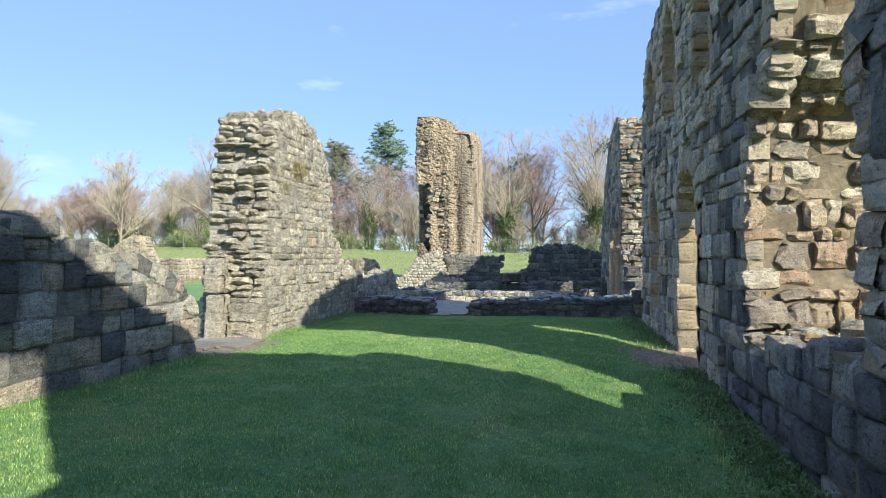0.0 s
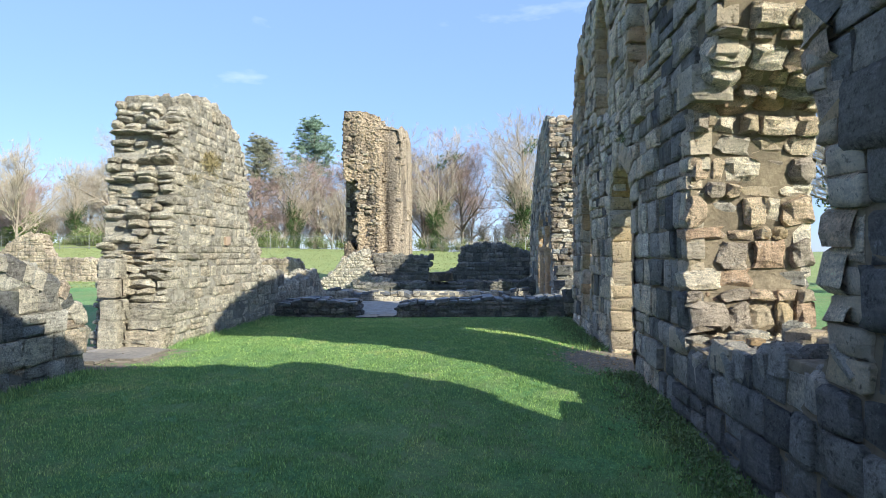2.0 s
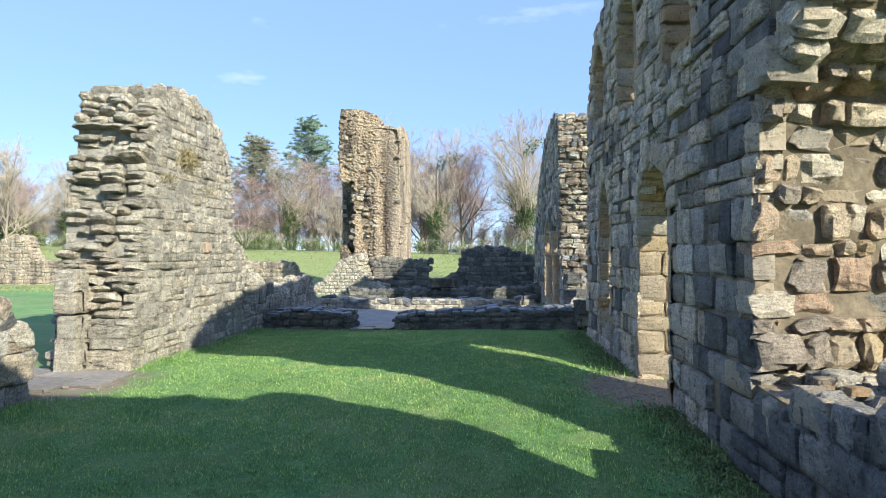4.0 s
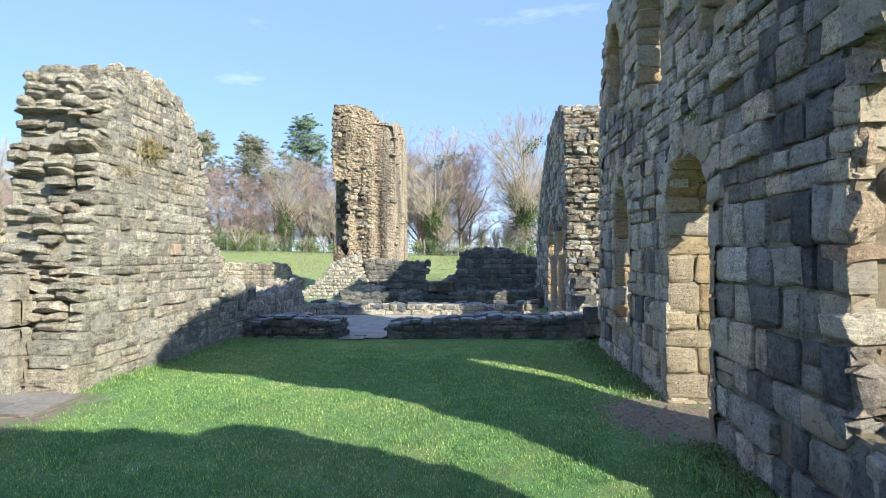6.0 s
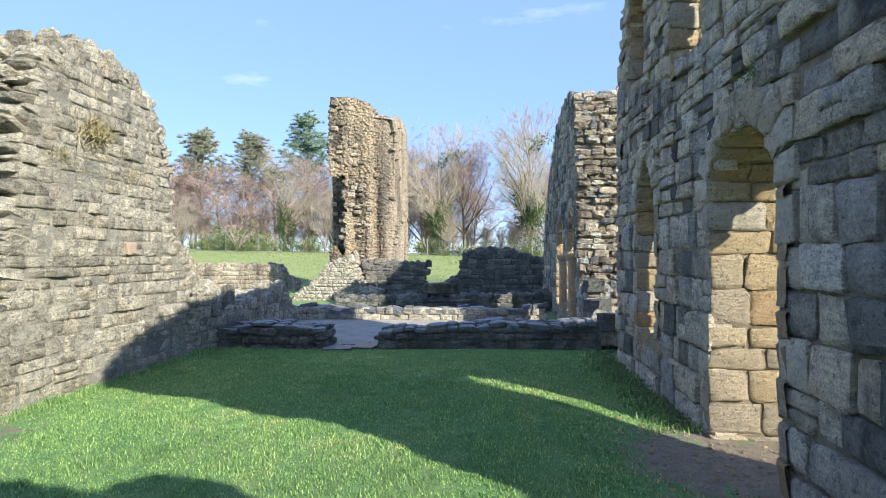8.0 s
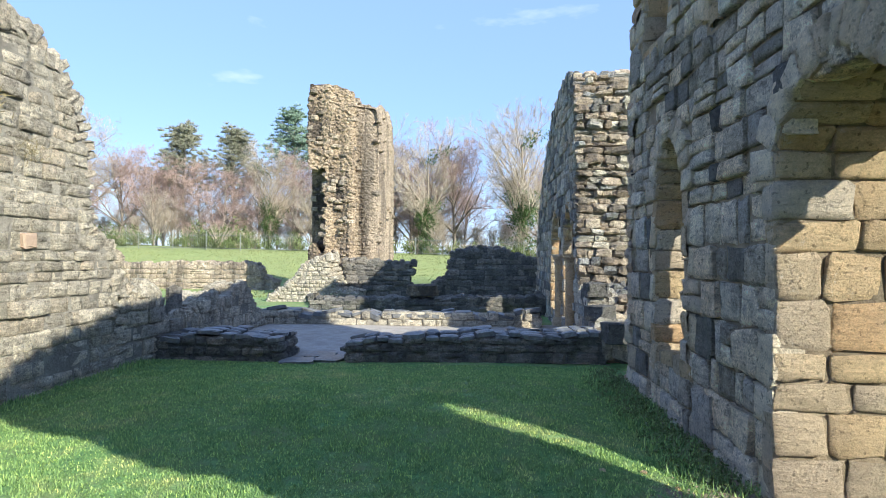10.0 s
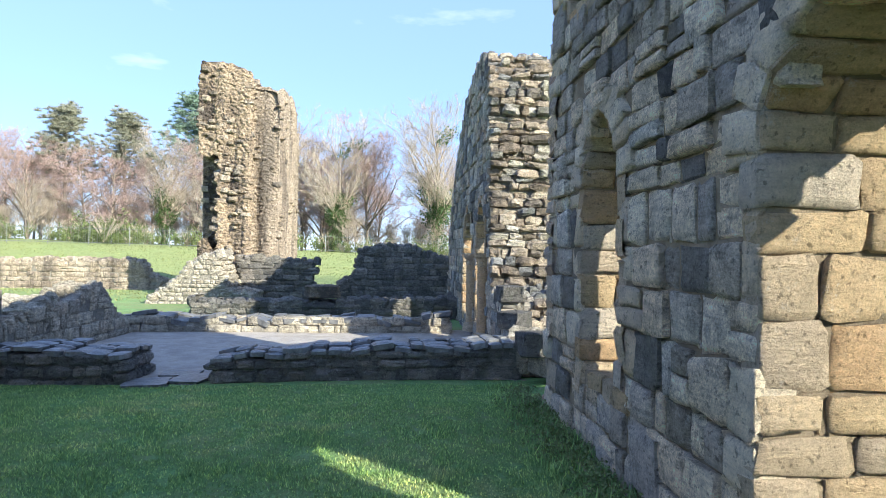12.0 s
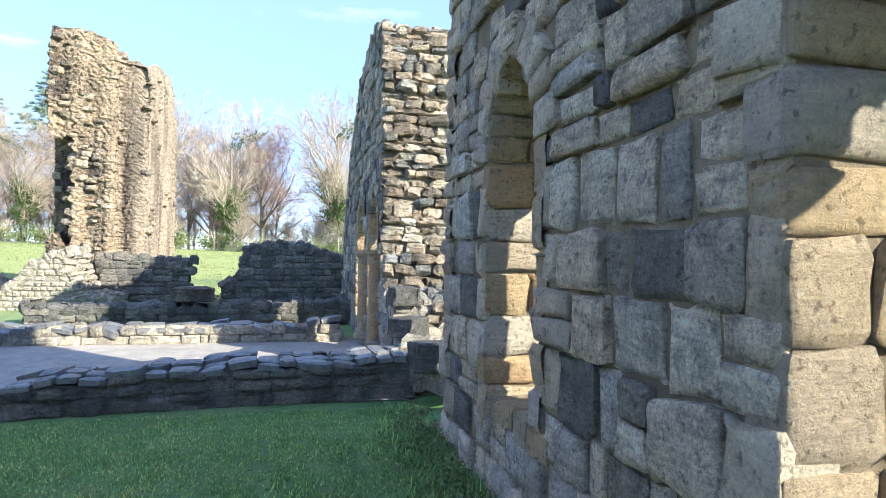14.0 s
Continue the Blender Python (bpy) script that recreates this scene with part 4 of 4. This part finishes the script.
def bush(seed, r, h, label, mat=BUSH, n=1500):
    rng = np.random.default_rng(seed)
    base = new("bush")
    tagged(base, label, "bush", "bushes along the fence")
    clumps = rng.normal(size=(26, 3)) * np.array([r * 0.5, r * 0.4, h * 0.26]) + np.array([0, 0, h * 0.42])
    c = clumps[rng.integers(0, 26, n)] + rng.normal(size=(n, 3)) * 0.2
    c[:, 2] = np.abs(c[:, 2])
    v, f = leaves(c, 0.085, rng)
    part("foliage", mesh_fast("foliage", v, f, mat), base)
    lines = []
    for _ in range(46):
        a, s = rng.uniform(0, 6.283), rng.uniform(0.3, 1.0)
        tip = np.array([math.cos(a) * r * s, math.sin(a) * r * s, h * rng.uniform(0.7, 1.25)])
        lines.append(([np.zeros(3), tip * np.array([0.4, 0.4, 0.5]), tip], [0.02, 0.014, 0.007], 3))
    v, f = tubes(lines)
    part("branchwork", mesh_fast("branchwork", v, f, PALE_TWIG), base)
    return base


def planted(ob, x, y, scale, turn):
    """Copies a plant to a place on the ground."""
    c = copy_thing(ob, pose(x, y, ground_z(x, y) - 0.06, 0, 0, turn))
    c.scale = (scale, scale, scale)
    return c


def settle(ob, x, y, turn=0):
    ob.matrix_world = pose(x, y, ground_z(x, y) - 0.06, 0, 0, turn)


RUST_TREE = bare_tree(31, 9.8, TWIG, "bare tree with a dense reddish twiggy crown", angle=0.85, rise=0.14, low=0.22)
GREY_TREE = bare_tree(32, 10.0, PALE_TWIG, "bare grey-brown tree with upright branches", angle=0.7, rise=0.22, low=0.2)
THIN_TREE = bare_tree(33, 10.0, PALE_TWIG, "slim bare tree with pale twigs", angle=0.9, rise=0.1, low=0.25, counts=(18, 7, 6, 5))
IVY_TREE = bare_tree(34, 11.0, PALE_TWIG, "bare tree with ivy climbing its trunk", ivy=0.6, angle=0.75)
DENSE_TREE = bare_tree(35, 9.0, TWIG, "bushy bare tree branching from low down", angle=1.0, rise=0.12, low=0.08, counts=(24, 8, 6, 5))
settle(RUST_TREE, -1.0, 57.0)
settle(GREY_TREE, -9.0, 56.0)
settle(THIN_TREE, -34.0, 55.5)
settle(IVY_TREE, 4.6, 54.5)
settle(DENSE_TREE, -5.0, 58.5)
THICKET = bare_tree(36, 5.4, PALE_TWIG, "twiggy bare shrub beneath the trees", low=0.03, angle=0.7, rise=0.3, counts=(20, 9, 7))
settle(THICKET, -12.0, 54.0)
trng = np.random.default_rng(77)
KINDS = [RUST_TREE, GREY_TREE, THIN_TREE, DENSE_TREE]
for x in np.arange(-62, 16, 3.1):
    kind = KINDS[int(trng.integers(4))]
    y = 54.5 + trng.uniform(0, 7)
    if min(abs(x + 1), abs(x + 9), abs(x + 34)) < 1.2 or abs(x - 4.6) < 1.6:
        continue
    tall = 0.86 if x > -31 else 0.7
    planted(kind, x + trng.uniform(-0.8, 0.8), y, tall * trng.uniform(0.78, 1.08), trng.uniform(0, 360))
for x in np.arange(-58, 30, 5.2):
    planted(KINDS[int(trng.integers(4))], x + trng.uniform(-1.2, 1.2), 65 + trng.uniform(0, 9), trng.uniform(0.65, 0.85), trng.uniform(0, 360))
for x, y, s in ((-47.0, 42.0, 1.0), (-53.0, 47.0, 0.95), (-40.0, 49.5, 0.8), (-60.0, 45.0, 1.0)):
    planted(GREY_TREE, x, y, s, trng.uniform(0, 360))
for x, y, s in ((-3.2, 55.0, 0.85), (15.5, 24.0, 0.9), (19.0, 29.0, 1.0), (-17.0, 55.5, 0.7), (-38.5, 55.0, 0.6)):
    planted(IVY_TREE, x, y, s, trng.uniform(0, 360))
for x in np.arange(-60, 15, 1.7):
    planted(THICKET, x + trng.uniform(-0.7, 0.7), 53.6 + trng.uniform(0, 9), trng.uniform(0.45, 0.95), trng.uniform(0, 360))
for x in np.arange(-60, 24, 1.6):
    planted(THICKET, x + trng.uniform(-0.7, 0.7), 64.0 + trng.uniform(0, 6), trng.uniform(0.5, 0.75), trng.uniform(0, 360))
PINE = pine(41, 13.6, "tall blue-green pine above the bare trees", 0.5)
settle(PINE, -16.9, 62.0)
DARK_PINE = pine(42, 11.5, "broad pine with thinning dull brownish crown", 0.42, DULL_NEEDLE, 0.33)
settle(DARK_PINE, -27.0, 60.0)
planted(DARK_PINE, -22.1, 60.0, 0.98, 120)
BUSH_A = bush(51, 1.5, 1.7, "leafy green bush at the fence's foot")
BUSH_B = bush(52, 1.2, 1.2, "low bramble bush with bare stems", n=800)
settle(BUSH_A, -20.0, 52.2)
settle(BUSH_B, -14.0, 52.0)
for x in np.arange(-56, 13, 1.2):
    if trng.random() < 0.65:
        planted(BUSH_A if trng.random() < 0.55 else BUSH_B, x + trng.uniform(-0.6, 0.6), 52.0 + trng.uniform(0, 3.4), 0.45 + 1.2 * trng.random() ** 1.6, trng.uniform(0, 360))


def tuft(name, label, place, n, size, mat, seed, spread, group=""):
    rng = np.random.default_rng(seed)
    c = np.zeros((n, 3)) + rng.normal(size=(n, 3)) * np.array(spread)
    d = rng.normal(size=(n, 3)) + np.array([0, 0, 1.0])
    d /= np.linalg.norm(d, axis=1)[:, None]
    e = np.cross(d, rng.normal(size=(n, 3)))
    e /= np.linalg.norm(e, axis=1)[:, None]
    ln = size * rng.uniform(0.5, 1.2, (n, 1))
    v = np.stack([c - e * size * 0.05, c + e * size * 0.05, c + d * ln], 1).reshape(-1, 3)
    ob = new(name, mesh_fast(name, v, np.arange(len(v)).reshape(-1, 3), mat))
    ob.location = place
    return tagged(ob, label, "plant", group, "stuff")


slab("reddish_stone", "small reddish stone set in the pale wall", "stone", "", -4.06, 12.32, 1.69, 0.2, 0.17, 0.17, 90, RED, 7)
tuft("wall_plant", "dry yellowish plant rooted in the wall face", (-3.97, 11.55, 3.12), 420, 0.15, DRY, 61, (0.05, 0.14, 0.09), "wall plants")
tuft("wall_plant", "small dry tuft rooted in the wall face", (-3.97, 10.95, 2.75), 160, 0.08, DRY, 62, (0.04, 0.12, 0.05), "wall plants")
tuft("wall_plant", "small dry tuft rooted in the wall face", (-3.97, 12.3, 2.7), 140, 0.08, DRY, 63, (0.04, 0.1, 0.06), "wall plants")
tuft("wall_plant", "green tuft growing on the wall face", (2.97, 9.05, 2.95), 60, 0.1, BUSH, 64, (0.03, 0.1, 0.03), "wall plants")


def fence():
    base = new("railing_fence")
    base.location = (0, 50.6, 0)
    tagged(base, "grey metal railing fence along the bank's top", "fence")
    xs = np.arange(-56, 13.1, 2.75)
    pv, pf = tubes([([np.array([0, 0, -0.2]), np.array([0, 0, 1.35])], [0.028, 0.028], 4)])
    post = mesh_fast("post", pv, pf, STEEL)
    for x in xs:
        part("post", post, base, m=Matrix.Translation((x, 0, ground_z(x, 50.6))))
    for h in (0.15, 1.15):
        v, f = tubes([([np.array([x, 0, ground_z(x, 50.6) + h]) for x in xs], [0.014] * len(xs), 4)])
        part("rail", mesh_fast("rail", v, f, STEEL), base)
    lines = [([np.array([x, 0, ground_z(x, 50.6) + 0.05]), np.array([x, 0, ground_z(x, 50.6) + 1.3])], [0.007, 0.007], 3) for x in np.arange(-56, 13, 0.16)]
    v, f = tubes(lines)
    tagged(part("infill", mesh_fast("infill", v, f, STEEL), base), kind="stuff")


fence()

# ---- grass and weeds ----


def worn(x, y):
    """Under 0 on bare earth, 1 and more on full lawn."""
    d = min(((x - 2.9) / 0.9) ** 2 + ((y - 9.3) / 1.1) ** 2, ((x + 4.5) / 1.4) ** 2 + ((y - 9.2) / 1.1) ** 2)
    return (d - 0.45) / 0.9 + 0.5 * noise.noise(Vector((x * 3, y * 3, 5)))


def grass(name, label, n, x0, x1, y0, y1, height, seed):
    rng = np.random.default_rng(seed)
    p = np.column_stack([rng.uniform(x0, x1, n), y0 + (y1 - y0) * rng.random(n) ** 1.25])
    p = np.array([q for q in p if worn(*q) > rng.random() and noise.noise(Vector((q[0] * 7, q[1] * 7, 9))) > rng.uniform(-0.75, 0.25)])
    n = len(p)
    z = np.array([ground_z(x, y) for x, y in p])
    clump = np.array([noise.noise(Vector((x * 2.2, y * 2.2, 3))) for x, y in p])
    h = height * rng.uniform(0.5, 1.15, n) * (1 + 0.7 * clump)
    a = rng.uniform(0, 6.283, n)
    lean = rng.uniform(0.1, 0.95, n) * h
    w = 0.0034 * rng.uniform(0.7, 1.4, n) * (1 + 0.09 * (p[:, 1] - y0))
    c = np.column_stack([p, z - 0.004])
    side = np.column_stack([np.sin(a), -np.cos(a), 0 * a]) * w[:, None]
    tip = c + np.column_stack([np.cos(a) * lean, np.sin(a) * lean, h])
    v = np.stack([c - side, c + side, tip], 1).reshape(-1, 3)
    tagged(new(name, mesh_fast(name, v, np.arange(len(v)).reshape(-1, 3), BLADE)), label, "grass", kind="stuff")


grass("grass", "short green lawn grass", 780000, -4.1, 2.9, 1.2, 14.9, 0.027, 71)
grass("edge_grass", "longer grass along the wall's foot", 16000, 2.45, 2.98, 1.5, 14.8, 0.085, 72)
grass("edge_grass", "longer grass along the wall's foot", 12000, -4.12, -3.75, 3.5, 14.6, 0.08, 73)


def pasture():
    """Rough tussocks on the bank behind the ruin."""
    rng = np.random.default_rng(75)
    n = 90000
    p = np.column_stack([rng.uniform(-42, 12, n), rng.uniform(27, 51, n)])
    keep = np.array([noise.noise(Vector((x * 0.9, y * 0.9, 2))) > rng.uniform(-0.6, 0.5) for x, y in p])
    p = p[keep]
    n = len(p)
    z = np.array([ground_z(x, y) for x, y in p])
    h, a = rng.uniform(0.04, 0.11, n), rng.uniform(0, 6.283, n)
    c = np.column_stack([p, z - 0.01])
    side = np.column_stack([np.sin(a), -np.cos(a), 0 * a]) * rng.uniform(0.012, 0.03, (n, 1))
    tip = c + np.column_stack([np.cos(a) * h * 0.8, np.sin(a) * h * 0.8, h])
    v = np.stack([c - side, c + side, tip], 1).reshape(-1, 3)
    tagged(new("pasture_grass", mesh_fast("pasture_grass", v, np.arange(len(v)).reshape(-1, 3), PASTURE)), "rough yellow-green winter grass on the bank", "grass", kind="stuff")


pasture()


def weeds():
    rng = np.random.default_rng(81)
    c = []
    for _ in range(900):
        y = 4.2 + 10.4 * rng.random() ** 1.3
        if 8.6 < y < 10.2:
            continue
        x = 2.97 - abs(rng.normal(0, 0.22))
        n = int(rng.integers(8, 22))
        c.append(np.array([x, y, ground_z(x, y) + 0.03]) + rng.normal(size=(n, 3)) * np.array([0.06, 0.07, 0.025]))
    v, f = leaves(np.vstack(c), 0.017, rng)
    tagged(new("weeds", mesh_fast("weeds", v, f, BUSH)), "small leafy weeds along the wall's foot", "weeds", kind="stuff")


weeds()


def pebbles():
    """Grit and small stones on the worn earth of the doorway."""
    rng = np.random.default_rng(91)
    vs, fs, k = [], [], 0
    for _ in range(420):
        x, y = 2.75 + rng.normal(0, 0.45), 9.35 + rng.normal(0, 0.5)
        if x > 4.2 or (x > 2.95 and not 8.75 < y < 10.0):
            continue
        v, f = RUBBLE[int(rng.integers(24))]
        r = 0.012 + 0.035 * rng.random() ** 3
        a = rng.uniform(0, 6.283)
        q = v[:, [0, 2, 1]] * np.array([1, 0.8, -0.6]) * r
        q = np.column_stack([q[:, 0] * math.cos(a) - q[:, 1] * math.sin(a), q[:, 0] * math.sin(a) + q[:, 1] * math.cos(a), q[:, 2]])
        vs.append(q + np.array([x, y, ground_z(x, y) + r * 0.15]))
        fs.append(f + k)
        k += len(v)
    tagged(new("grit", mesh_fast("grit", np.vstack(vs), np.vstack(fs), YELLOW)), "grit and small stones on worn earth", "gravel", kind="stuff")


pebbles()
